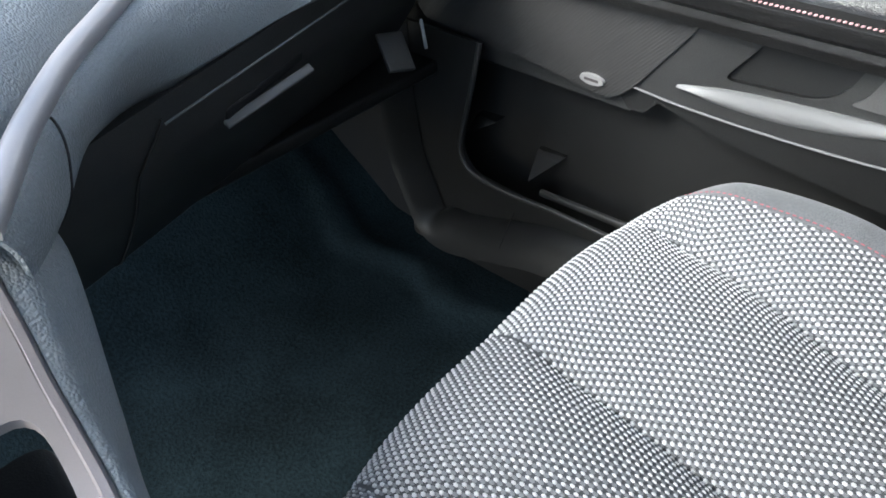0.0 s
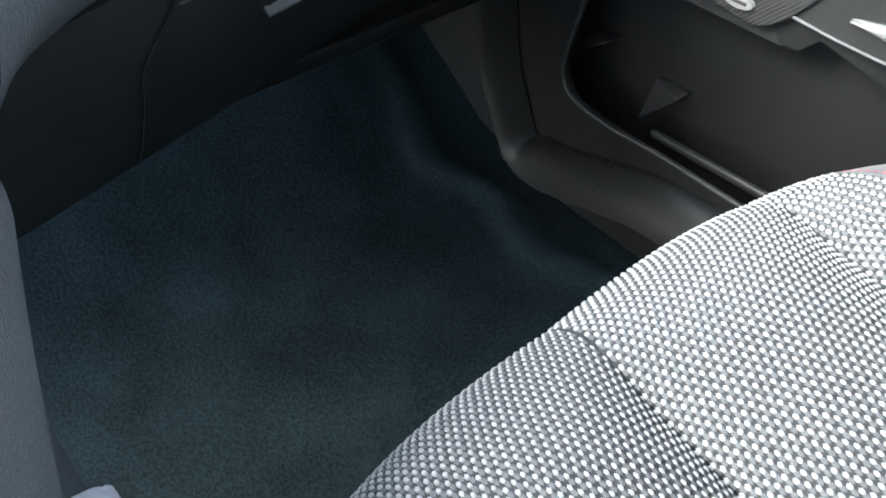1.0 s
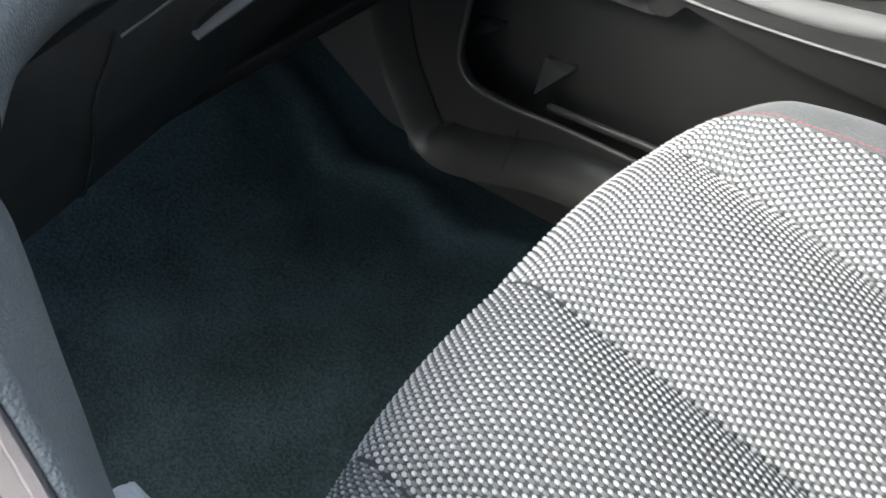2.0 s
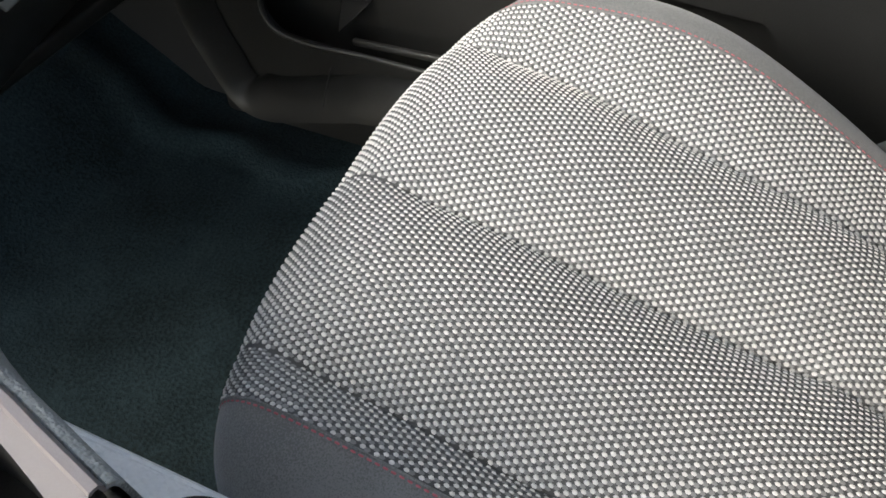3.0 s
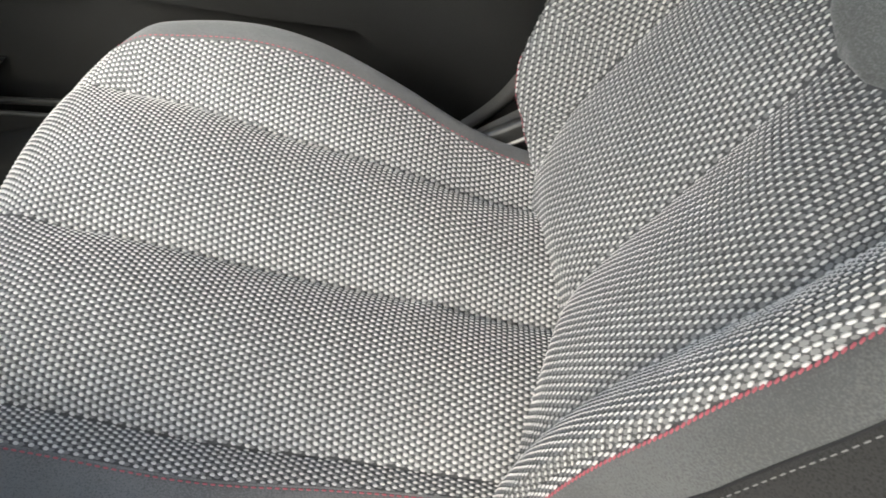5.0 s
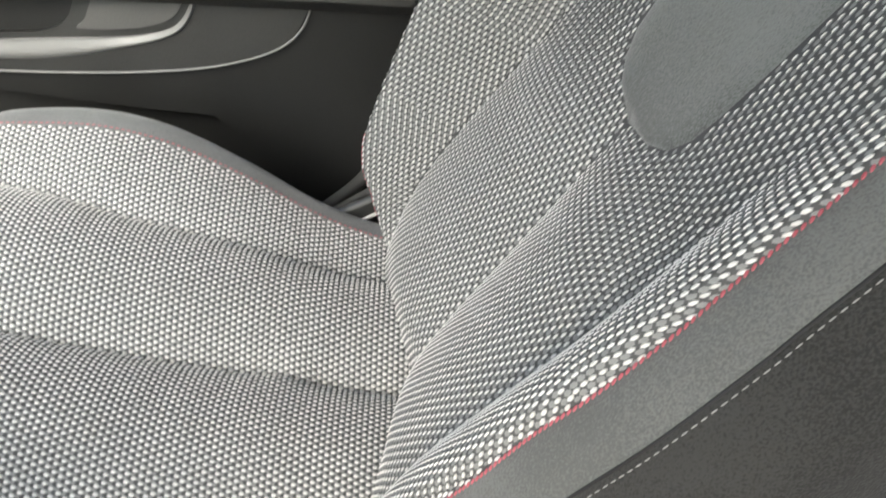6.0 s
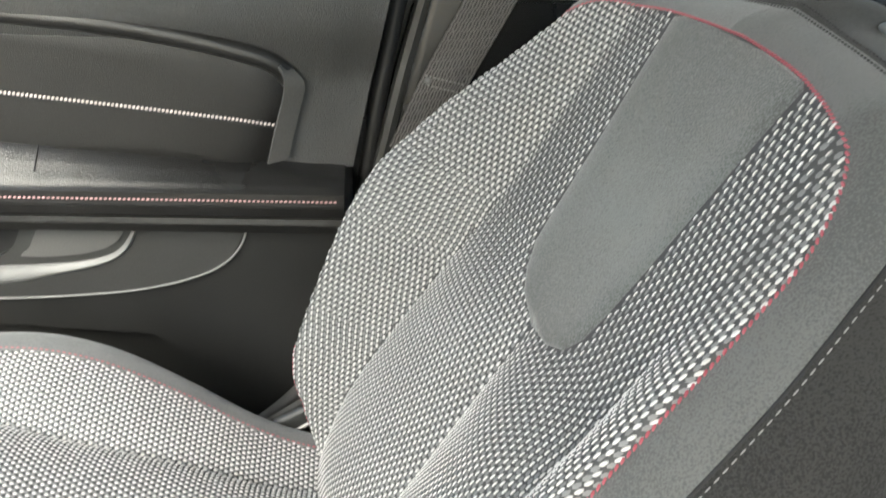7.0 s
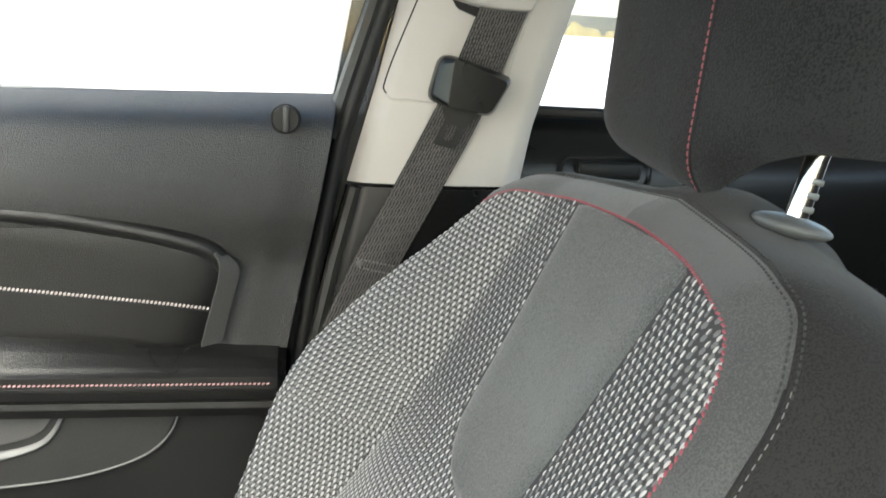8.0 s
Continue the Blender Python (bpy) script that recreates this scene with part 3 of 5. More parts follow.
def rim_normals(k):
    out = []
    for i in ring:
        j = min(RING - 2, max(1, i))
        t = np.array(rim_point(j + 1, k)) - np.array(rim_point(j - 1, k))
        w = np.array(rim_point(j, k + 0.1)) - np.array(rim_point(j, k - 0.1 if k >= 0.1 else k))
        nn = np.cross(t, w)
        if nn @ OUT < 0:
            nn = -nn
        out.append(nn / np.linalg.norm(nn))
    return out


nor = rim_normals(0.15)
stitches("red_stitching", [np.array(rim_point(i, 0.04)) + 0.0006 * nn for i, nn in zip(ring, nor)], nor, 0.0046, 0.0019, "red", rest, "row of red thread", gap=0.20, slant=0.4)
nor = rim_normals(1.0)
low_half = [i for i in ring if C1[i][1] < 0.556]
for half in ([i for i in low_half if i < RING // 2], [i for i in low_half if i > RING // 2]):
    tube("black_seam", [np.array(rim_point(i, 1.0)) for i in half], 0.0011, "piping", rest, "dark seam line")
    stitches("grey_stitching", [np.array(rim_point(i, 1.08)) + 0.0004 * nor[i] for i in half], [nor[i] for i in half], 0.0060, 0.0008, "grey_thread", rest, "row of grey thread")
top_half = [i for i in ring if C1[i][1] >= 0.545]
for k in (0.94, 1.10):
    stitches("dark_stitching", [np.array(rim_point(i, k)) + 0.0004 * nor[i] for i in top_half], [nor[i] for i in top_half], 0.0046, 0.0015, "dark_thread", rest, "double row of charcoal thread")


def insert_fn(u, v):
    x = u * min(interp(v, X_INSERT), reach(u, v) * 0.997)
    edge = 1 - abs(u) ** 10
    lift = 0.0035 * edge * ease((v - 0.332) / 0.012) + 0.0004
    return back(x, v, lift)


ivs = list(0.332 + 0.04 * np.linspace(0.0, 1, 24) ** 2) + list(np.linspace(0.377, 0.582, 50)) + [0.585, 0.5875]
sheet("centre_panel", insert_fn, np.linspace(-1, 1, 61), ivs, "insert", rest, "smooth grey suede centre panel")

PV = 0.0061


def on_back(x, v):
    if v > 0.586 or abs(x) > reach(x, v) - 0.0002:
        return False
    if abs(x) < interp(v, X_INSERT) + 0.0022 and v > 0.330:
        return False
    return abs(x) > 0.0010 or v > 0.33


def stretch(x, v):
    """The cloth is drawn wide round the suede panel, so its columns stand further apart there."""
    inside = ease((interp(v, X_SEAM) - x) / 0.012) * ease((x + interp(v, X_CREASE) + 0.02) / 0.012)
    return 1.0 - inside * (0.16 + 0.26 * ease((v - 0.28) / 0.10))


def back_size(x, v):
    inner = interp(v, X_INSERT) if v > 0.330 else 0.0
    seam, edge = interp(v, X_SEAM if x > 0 else X_CREASE), reach(x, v)
    seam = min(seam, edge - 0.01)
    tight = 1.1 + 2.2 * ease((v - 0.33) / 0.09)
    if x > 0:
        return graded(x, ((edge, seam, 0.78, 1.10, 1.2), (seam, inner, 0.42, 1.05, tight * 1.2)))
    return graded(x, ((-inner, -seam, 0.42, 0.85, 1.6), (-seam, -edge, 0.34, 1.15, 3.0)))


white, grey = lattice([-0.095 + j * PV for j in range(int(0.69 / PV))], back, lambda v: max(0.01, interp(min(v, 0.587), X_STITCH) + 0.025), on_back, back_size, weight=stretch)
dots("white_weave", white, back, 0.0060, 0.0027, 0.0012, "yarn_white", rest, "white yarn flecks of the weave", out=OUT)
dots("grey_weave", grey, back, 0.0064, 0.0038, 0.0006, "yarn_grey", rest, "grey yarn of the weave", rings=1, out=OUT)

# headrest
head = tagged(new("headrest"), label="charcoal cloth headrest with a central red seam on chrome posts")
head.parent = seat


def head_fn(u, w):
    """u round the body from the front centre, w from bottom to top."""
    a = 2 * math.pi * u
    c, s = math.cos(a), math.sin(a)
    q = 0.32
    half = 0.158 - 0.006 * abs(w - 0.5) - 0.04 * max(0, w - 0.8) ** 1.5
    px = half * math.copysign(abs(s) ** q, s)
    depth = 0.066
    py = depth * math.copysign(abs(c) ** q, c)
    if c > 0:
        py += 0.008 * (1 - (px / half) ** 2)
    end = min(w, 1 - w)
    pull = 1 - (1 - min(1, end / 0.14)) ** 3 * 0.22
    px, py = px * (1 - (1 - pull) * 0.25), py * pull
    z = 0.225 * w
    front = max(0.0, c)
    lean, turn = 0.06, 0.12
    px += 0.030
    low = interp(px, HEAD_LOW) - 0.886 if c > 0 else 0.004
    z += low * abs(c) ** 0.25 * (1 - w) ** 3
    return (px - turn * py, -0.545 + py - lean * z + turn * px, 0.886 + z)


HEAD_LOW = [(-0.14, 0.890), (-0.095, 0.888), (-0.06, 0.877), (-0.02, 0.852), (0.0, 0.847), (0.03, 0.849), (0.10, 0.858), (0.17, 0.866), (0.20, 0.870)]
us = np.array(sorted({*np.linspace(0, 1, 97), *(q + d for q in (0.25, 0.75) for d in np.linspace(-0.06, 0.06, 41)), *(q + d for q in (0.0, 0.5, 1.0) for d in np.linspace(-0.012, 0.012, 17) if 0 <= q + d <= 1)}))
ws = list(0.5 - 0.5 * np.cos(np.linspace(0, math.pi, 30)))
sheet("pillow", head_fn, us, ws, "head_cloth", head, "charcoal cloth pillow")
for w0, name in ((0.0, "underside"), (1.0, "top_cap")):
    ringp = [np.array(head_fn(u, w0)) for u in us]
    cen = np.mean(ringp, axis=0) + (0, 0, 0.004 if w0 == 0 else 0.012)
    sheet(name, lambda i, t: tuple(ringp[int(i)] * (1 - t) + cen * t), range(len(us)), np.linspace(0, 0.999, 5), "head_cloth", head)
seam = [np.array(head_fn(-(0.030 / 0.156) ** (1 / 0.32) / (2 * math.pi), w)) + (0, 0.0004, 0) for w in np.linspace(0.0, 0.98, 80)]
tube("centre_seam", seam, 0.0011, "piping", head)
stitches("red_stitching", [p + np.array((0.0022, 0.0006, 0)) for p in seam], [(0, 1, 0)] * len(seam), 0.0058, 0.0020, "red", head, "row of red thread", gap=0.22)
for sx in (-0.07, 0.07):
    post = tube("post", [(sx, -0.508, 0.800), (sx, -0.5235, 0.838), (sx, -0.533, 0.882), (sx, -0.545, 0.92)], 0.0078, "chrome", head, "chrome post with notches", n=20)
    for k in range(3):
        part("notch", rbox((0.0018, 0.009, 0.0042), (sx - 0.0072, -0.5262 - 0.0022 * k - 0.001, 0.848 + 0.0095 * k), 0.0008, rot=(12, 0, 0)), "steel", post)
    bm = bmesh.new()
    bmesh.ops.create_uvsphere(bm, u_segments=40, v_segments=18, radius=0.031)
    bmesh.ops.scale(bm, vec=(1, 0.82, 0.24), verts=bm.verts)
    bmesh.ops.transform(bm, matrix=pose(sx, -0.5215, 0.8355 - (0.010 if sx > 0 else 0.0), 10, 0, 0), verts=bm.verts)
    part("guide_collar", bm, "mid_grey", head, "grey plastic post collar")


# unseen driver seat, added to hold back light at the rear
copy_thing(seat, pose(-0.94 * SIZE, 0, 0))

# ---- car body ----
def carpet(x, y):
    z = 0.006 * noise.noise((x * 9, y * 9, 0)) + 0.002 * noise.noise((x * 40, y * 40, 3))
    z += 0.075 * ease((y - 0.80) / 0.5) + 0.5 * max(0, y - 0.92)
    z += 0.012 * ease((x - (0.285 + 0.018 * math.sin(y * 26))) / 0.035)
    z -= 0.006 * ease((x - 0.335 - 0.012 * math.sin(y * 26 + 0.6)) / 0.03)
    return (x, y, z)


sheet("floor", carpet, np.linspace(-1.15, 0.46, 130), np.linspace(-1.3, 1.35, 170), "carpet", None, "black carpeted car floor with a rumpled edge along the sill", thick=0.01, kind="structure")
tagged(bpy.data.objects["floor"], category="floor")

sill = thing("sill_trim", "dark grey plastic kick panel and scuff plate along the sill", "sill trim", "structure")


KICK = smooth_line([(-0.40, 0.125), (0.20, 0.122), (0.50, 0.118), (0.610, 0.095), (0.662, 0.079), (0.707, 0.068), (0.747, 0.071), (0.774, 0.092), (0.802, 0.15), (0.820, 0.20), (0.830, 0.30), (0.836, 0.48)], 8)


def kick(i, k):
    """The scuff plate: low along the sill, sweeping up in front of the door hinge."""
    y, z = KICK[int(i)]
    up = ease((y - 0.72) / 0.08)
    return (0.338 + 0.038 * k ** 1.3, y - 0.004 * k * (1 - up) - 0.030 * k * up, z + (0.052 * (1 - up) + 0.012 * up) * math.sin(k * math.pi / 2))


sheet("kick_panel", kick, range(len(KICK)), np.linspace(0, 1, 12), "hard_black", sill, thick=0.004)
part("joint", rbox((0.055, 0.0016, 0.0016), (0.357, 0.612, 0.142), 0.0004, rot=(0, -52, 0)), "piping", sill)
# closing wall in piping black, a dark colour in place of footwell shade
part("footwell_end", rbox((0.03, 0.30, 0.60), (0.44, 1.0, 0.30), 0.01), "piping", sill)

# ---- door ----
door = thing("car_door", "black front passenger door with padded armrest, speaker, map pocket and silver pull", "car door", "structure")
X = 0.405
# lower panel with the map pocket
part("pocket_front", slab(rounded([(0.82, 0.03), (0.82, 0.40), (0.673, 0.40), (0.712, 0.232), (0.690, 0.198), (0.61, 0.192), (0.10, 0.192), (-0.13, 0.20), (-0.20, 0.03)], [0.01, 0.01, 0.006, 0.05, 0.03, 0.02, 0.02, 0.02, 0.01]), X - 0.028, X - 0.022), "hard_black", door, "black map pocket front")
rim = smooth_line([(X - 0.025, y, z) for y, z in ((0.680, 0.405), (0.696, 0.335), (0.716, 0.258), (0.719, 0.228), (0.708, 0.206), (0.68, 0.196), (0.62, 0.192), (0.40, 0.190), (0.10, 0.192), (-0.12, 0.20))], 8)
tube("pocket_rim", [p - np.array([0.006, 0.010, 0.0]) * ease((p[1] - 0.55) / 0.1) for p in rim], 0.0036, "hard_grey", door, "rounded pocket lip", n=10)
part("pocket_back", slab([(0.84, 0.03), (0.84, 0.62), (-0.22, 0.62), (-0.22, 0.03)], X + 0.045, X + 0.06), "hard_black", door)
part("pocket_floor", rbox((0.07, 0.98, 0.012), (X + 0.012, 0.30, 0.085), 0.003), "hard_black", door)
part("pocket_tray_edge", rbox((0.008, 0.24, 0.010), (X + 0.000, 0.47, 0.196), 0.003, rot=(-2, 0, 0)), "hard_grey", door)


def rib(top, tip, low):
    """A three-sided fin that stands out of the pocket's back wall, with softened edges."""
    bm = bmesh.new()
    t, p, q = (np.array(v) for v in (top, tip, low))
    pts = [t, p, q] + [np.array([X + 0.047, v[1], v[2]]) for v in (t, p, q)]
    vs = [bm.verts.new(v) for v in pts]
    for f in ((0, 1, 2), (0, 3, 4, 1), (1, 4, 5, 2), (2, 5, 3, 0), (3, 5, 4)):
        bm.faces.new([vs[k] for k in f])
    bmesh.ops.bevel(bm, geom=list(bm.edges), offset=0.0028, segments=3, profile=0.5, affect="EDGES", clamp_overlap=True)
    part("bottle_rib", bm, "gloss_black", door, "black moulded bottle rib")


rib((0.440, 0.624, 0.234), (0.424, 0.576, 0.235), (0.405, 0.615, 0.196))
rib((0.440, 0.733, 0.254), (0.424, 0.687, 0.258), (0.407, 0.732, 0.231))
# mid panel: dark, with a curved lower rear sweep and a step
mid_poly = [(0.50, 0.398), (0.470, 0.362), (0.450, 0.362), (0.432, 0.381), (0.40, 0.374), (0.325, 0.358), (0.20, 0.345), (0.078, 0.336), (0.062, 0.318), (0.03, 0.28), (0.0, 0.23), (-0.03, 0.15), (-0.10, 0.03), (-0.225, 0.03), (-0.225, 0.34), (-0.185, 0.52), (0.42, 0.52), (0.405, 0.50)]
recess = rounded([(0.358, 0.437), (0.307, 0.504), (0.214, 0.504), (0.234, 0.458), (0.262, 0.443)], [0.012, 0.012, 0.006, 0.02, 0.02])
shape = rounded([(0.486, 0.398), (0.40, 0.392), (0.20, 0.392), (0.08, 0.405), (-0.02, 0.437), (-0.05, 0.500), (-0.05, 0.53), (0.40, 0.53)], [0.005, 0.1, 0.1, 0.1, 0.08, 0.03, 0.002, 0.002])
part("mid_panel", slab(mid_poly, X + 0.004, X + 0.013), "hard_black", door)
part("trim_panel", slab(shape, X - 0.002, X + 0.012, [recess]), "hard_grey", door, "dark grey trim panel round the door pull")
# plastic recess given the rubber's black, so its colour carries the depth shade
part("recess_back", slab([(0.37, 0.42), (0.37, 0.52), (0.14, 0.52), (0.14, 0.42)], X + 0.044, X + 0.05), "rubber", door)


def recess_wall(i, k):
    y, z = recess[int(i) % len(recess)]
    return (X - 0.002 + 0.048 * k, y, z)


sheet("recess_wall", recess_wall, range(len(recess) + 1), (0, 0.5, 1), "rubber", door)
part("switch", rbox((0.012, 0.075, 0.014), (X + 0.030, 0.247, 0.490), 0.004), "hard_black", door, "window switch")
chrome_line = smooth_line([(X - 0.0035, 0.486, 0.398), (X - 0.0035, 0.40, 0.3915), (X - 0.0035, 0.28, 0.391), (X - 0.0035, 0.16, 0.397), (X - 0.0035, 0.07, 0.409), (X - 0.0035, 0.0, 0.432), (X - 0.0035, -0.035, 0.462), (X - 0.0035, -0.05, 0.500)], 10)
tube("bright_strip", chrome_line, 0.0015, "silver", door, "thin bright strip", n=8)


LIP_LOW = even(smooth_line([(0.408, 0.4130), (0.36, 0.4070), (0.30, 0.4070), (0.24, 0.4135), (0.19, 0.4240), (0.134, 0.4390), (0.104, 0.4550), (0.089, 0.4770), (0.083, 0.4960)], 10), 0.004)
LIP_TOP = even(smooth_line([(0.406, 0.4170), (0.35, 0.4275), (0.30, 0.4330), (0.24, 0.4375), (0.19, 0.4405), (0.15, 0.4455), (0.121, 0.4535), (0.105, 0.4650), (0.094, 0.4810), (0.087, 0.4960)], 10), 0.004)
LIP_STEPS = np.linspace(0, 1, 70)


def lip(f, k):
    """The satin lower lip of the door pull, pointed in front and hooked up at the rear."""
    a, b = (np.array([np.interp(f, np.linspace(0, 1, len(c)), c[:, i]) for i in range(2)]) for c in (LIP_LOW, LIP_TOP))
    q = a + (b - a) * k
    return (X - 0.003 - 0.0045 * math.sin(min(1.0, k / 0.3) * math.pi / 2) * (1 - 0.8 * ease((k - 0.3) / 0.7)), q[0], q[1])


sheet("door_pull", lip, LIP_STEPS, np.linspace(0, 1, 15), "silver", door, "satin silver door pull lip", thick=0.003)
part("pull_panel", slab(rounded([(0.194, 0.503), (0.214, 0.460), (0.228, 0.4505), (0.19, 0.4505), (0.15, 0.4550), (0.123, 0.463), (0.107, 0.474), (0.092, 0.503)], 0.008), X - 0.0055, X - 0.001), "satin_grey", door, "grey satin panel behind the pull")
# speaker cover
cover = rounded([(0.490, 0.372), (0.462, 0.394), (0.365, 0.520), (0.365, 0.58), (0.80, 0.58), (0.80, 0.402), (0.62, 0.388)], [0.02, 0.012, 0.005, 0.005, 0.02, 0.02, 0.05])
part("speaker_cover", slab(cover, X - 0.006, X + 0.01), "grille", door, "dark ribbed loudspeaker cover")
part("speaker_frame", slab([(0.84, 0.36), (0.47, 0.357), (0.44, 0.40), (0.34, 0.55), (0.34, 0.62), (0.84, 0.62)], X + 0.008, X + 0.03), "hard_grey", door)
bm = bmesh.new()
bmesh.ops.create_cone(bm, cap_ends=True, segments=40, radius1=0.0175, radius2=0.0165, depth=0.004)
bmesh.ops.scale(bm, vec=(1, 0.40, 1), verts=bm.verts)
bmesh.ops.transform(bm, matrix=Matrix.Translation((X - 0.008, 0.515, 0.3910)) @ Matrix(((0, 0, -1, 0), (-1, 0, 0, 0), (0, 1, 0, 0), (0, 0, 0, 1))), verts=bm.verts)
badge = part("badge", bm, "badge", door, "small oval silver badge", smooth=False)
part("badge_mark", rbox((0.0006, 0.020, 0.0035), (X - 0.0103, 0.515, 0.3910), 0.0002), "ink", badge)


# armrest: a long padded shelf
def arm(y, k):
    prof = [(0.46, 0.575), (0.42, 0.570), (0.385, 0.566), (0.370, 0.560), (0.3610, 0.553), (0.3610, 0.536), (0.3645, 0.523), (0.372, 0.517), (0.371, 0.509), (0.377, 0.497), (0.400, 0.491), (0.46, 0.489)]
    i = min(len(prof) - 2, int(k))
    f = k - i
    x, z = prof[i][0] * (1 - f) + prof[i + 1][0] * f, prof[i][1] * (1 - f) + prof[i + 1][1] * f
    z += (0.013 + 0.08 * max(-0.3, min(0.25, y))) * min(1.0, max(0.0, (x - 0.366) / 0.034)) * (k < 4)
    r = ease((y + 0.176) / 0.010)
    return (0.42 + (x - 0.42) * (0.7 + 0.3 * r) if x < 0.42 else x, y, z - 0.012 * (1 - r) * (z > 0.521))


ks = np.linspace(0, 11, 67)
armrest = sheet("armrest", arm, [-0.176, -0.1745, -0.172, -0.169, -0.166, -0.15] + list(np.linspace(-0.12, 0.78, 40)), ks, "leather_roll", door, "black leatherette armrest")
ys = np.linspace(0.70, -0.160, 120)
stitches("stitching", [(0.3606, y, 0.5445) for y in ys], [(-1, 0, 0.1)] * len(ys), 0.0052, 0.0022, "pink", armrest, "row of pale red thread", gap=0.3, slant=0.25)
tube("groove", [(0.3617, y, 0.5395) for y in ys], 0.0010, "piping", armrest)
part("armrest_joint", rbox((0.06, 0.0016, 0.001), (0.395, 0.183, 0.5915), 0.0003, rot=(0, -42, 0)), "piping", armrest)
part("armrest_cup", rbox((0.05, 0.07, 0.012), (0.432, 0.250, 0.597), 0.005), "leather", armrest, "raised black cup edge")


# upper skin above the pad
def upper(y, k):
    z = 0.60 + 0.269 * k + 0.028 * (0.09 - min(y, 0.5)) * max(0, k) ** 3
    x = 0.420 - 0.033 * math.sin(math.pi * min(1, max(0, (k - 0.25) / 0.84))) ** 1.5
    if k > 0.85:
        x += 0.052 * ((k - 0.85) / 0.15) ** 2.2
    end = ease((-0.165 - 0.06 * k - y + 0.045) / 0.04)
    return (x + 0.004 * end, y, z)


def upper_grid(s, k):
    y0 = -0.182 - 0.050 * k
    return upper(y0 + s * (0.86 - y0), k)


sheet("upper_skin", upper_grid, np.linspace(0, 1, 80) ** 1.3, list(np.linspace(-0.12, 0.9, 54)) + list(np.linspace(0.905, 1, 14)), "door_skin", door, "grained black upper door skin", thick=0.003)
# padded insert lying in the skin
pad_poly = rounded([(0.80, 0.582), (0.80, 0.752), (0.14, 0.738), (-0.055, 0.712), (-0.104, 0.690), (-0.106, 0.655), (-0.070, 0.572)], [0.01, 0.01, 0.1, 0.06, 0.03, 0.03, 0.01])


def pad_at(i, k):
    """The pad swells from its outline to a flat middle, above and below the stitched crease."""
    cy, cz = 0.35, 0.655
    y, z = pad_poly[int(i) % len(pad_poly)]
    f = (1 - k)
    yy, zz = cy + (y - cy) * f, cz + (z - cz) * f
    return (X - 0.006 + 0.012 * (1 - min(1, k / 0.10)) ** 2, yy, zz)


panel = sheet("door_pad", pad_at, range(len(pad_poly) + 1), [0, 0.01, 0.02, 0.04, 0.06, 0.10, 0.3, 0.6, 0.999], "leather", door, "black leatherette door pad")
tube("pad_roll", smooth_line([(X + 0.003, 0.80, 0.752), (X - 0.003, 0.40, 0.747), (X - 0.004, 0.14, 0.737), (X - 0.004, 0.02, 0.723), (X - 0.003, -0.06, 0.706), (X + 0.001, -0.090, 0.692), (X + 0.006, -0.102, 0.676)], 8), 0.0115, "leather_roll", panel, "rolled upper edge", n=18)
crease = smooth_line([(X - 0.0064, 0.80, 0.684), (X - 0.0064, 0.45, 0.672), (X - 0.0064, 0.15, 0.648), (X - 0.0064, -0.02, 0.632), (X - 0.0064, -0.092, 0.6235)], 10)
stitches("stitching", [p + (-0.0004, 0, 0.001) for p in crease], [(-1, 0, 0)] * len(crease), 0.0046, 0.0036, "pale", panel, "row of pale thread", gap=0.25, slant=0.4)
tube("crease", [p + (0.0002, 0, -0.0024) for p in crease], 0.0014, "piping", panel)
grip = smooth_line([(0.0, -0.075, 0.580), (0.0, -0.081, 0.606), (0.0, -0.089, 0.638), (0.0, -0.0955, 0.664), (0.0, -0.0960, 0.682), (0.0, -0.0905, 0.694)], 8)


def grip_fn(i, k):
    p = grip[int(i)]
    f = int(i) / (len(grip) - 1)
    w = 0.023 * (1 - 0.85 * ease((f - 0.62) / 0.38))
    return (X - 0.012 + 0.012 * k, p[1] - w * k, p[2] + 0.003 * k)


sheet("grip_trim", grip_fn, range(len(grip)), np.linspace(0, 1, 6), "satin_grey", door, "grey plastic trim at the pad's end", thick=0.003)
# lock knob
knob = new("lock_knob", None)
knob.parent = door
tagged(knob, label="round black lock button with a thumb ridge")
bm = bmesh.new()
bmesh.ops.create_cone(bm, cap_ends=True, segments=36, radius1=0.0165, radius2=0.0145, depth=0.006)
bmesh.ops.transform(bm, matrix=pose(0.395, -0.172, 0.854, 0, -90, 0), verts=bm.verts)
part("disc", bm, "hard_black", knob, smooth=False)
part("ridge", rbox((0.012, 0.0068, 0.030), (0.389, -0.172, 0.855), 0.003), "satin_grey", knob)
tube("ring", [(0.3935, -0.172 + 0.0165 * math.cos(a), 0.854 + 0.0165 * math.sin(a)) for a in np.linspace(0, 2 * math.pi, 40)], 0.0009, "piping", knob)
part("window_seal", rbox((0.012, 1.10, 0.010), (0.476, 0.28, 0.862), 0.003, rot=(-1.6, 0, 0)), "rubber", door)
part("window_pane", slab([(-0.262, 0.845), (0.84, 0.845), (0.42, 1.27), (-0.385, 1.27)], 0.470, 0.474), "glass", door, "clear side window glass")
bpy.data.objects["window_pane"].visible_shadow = False
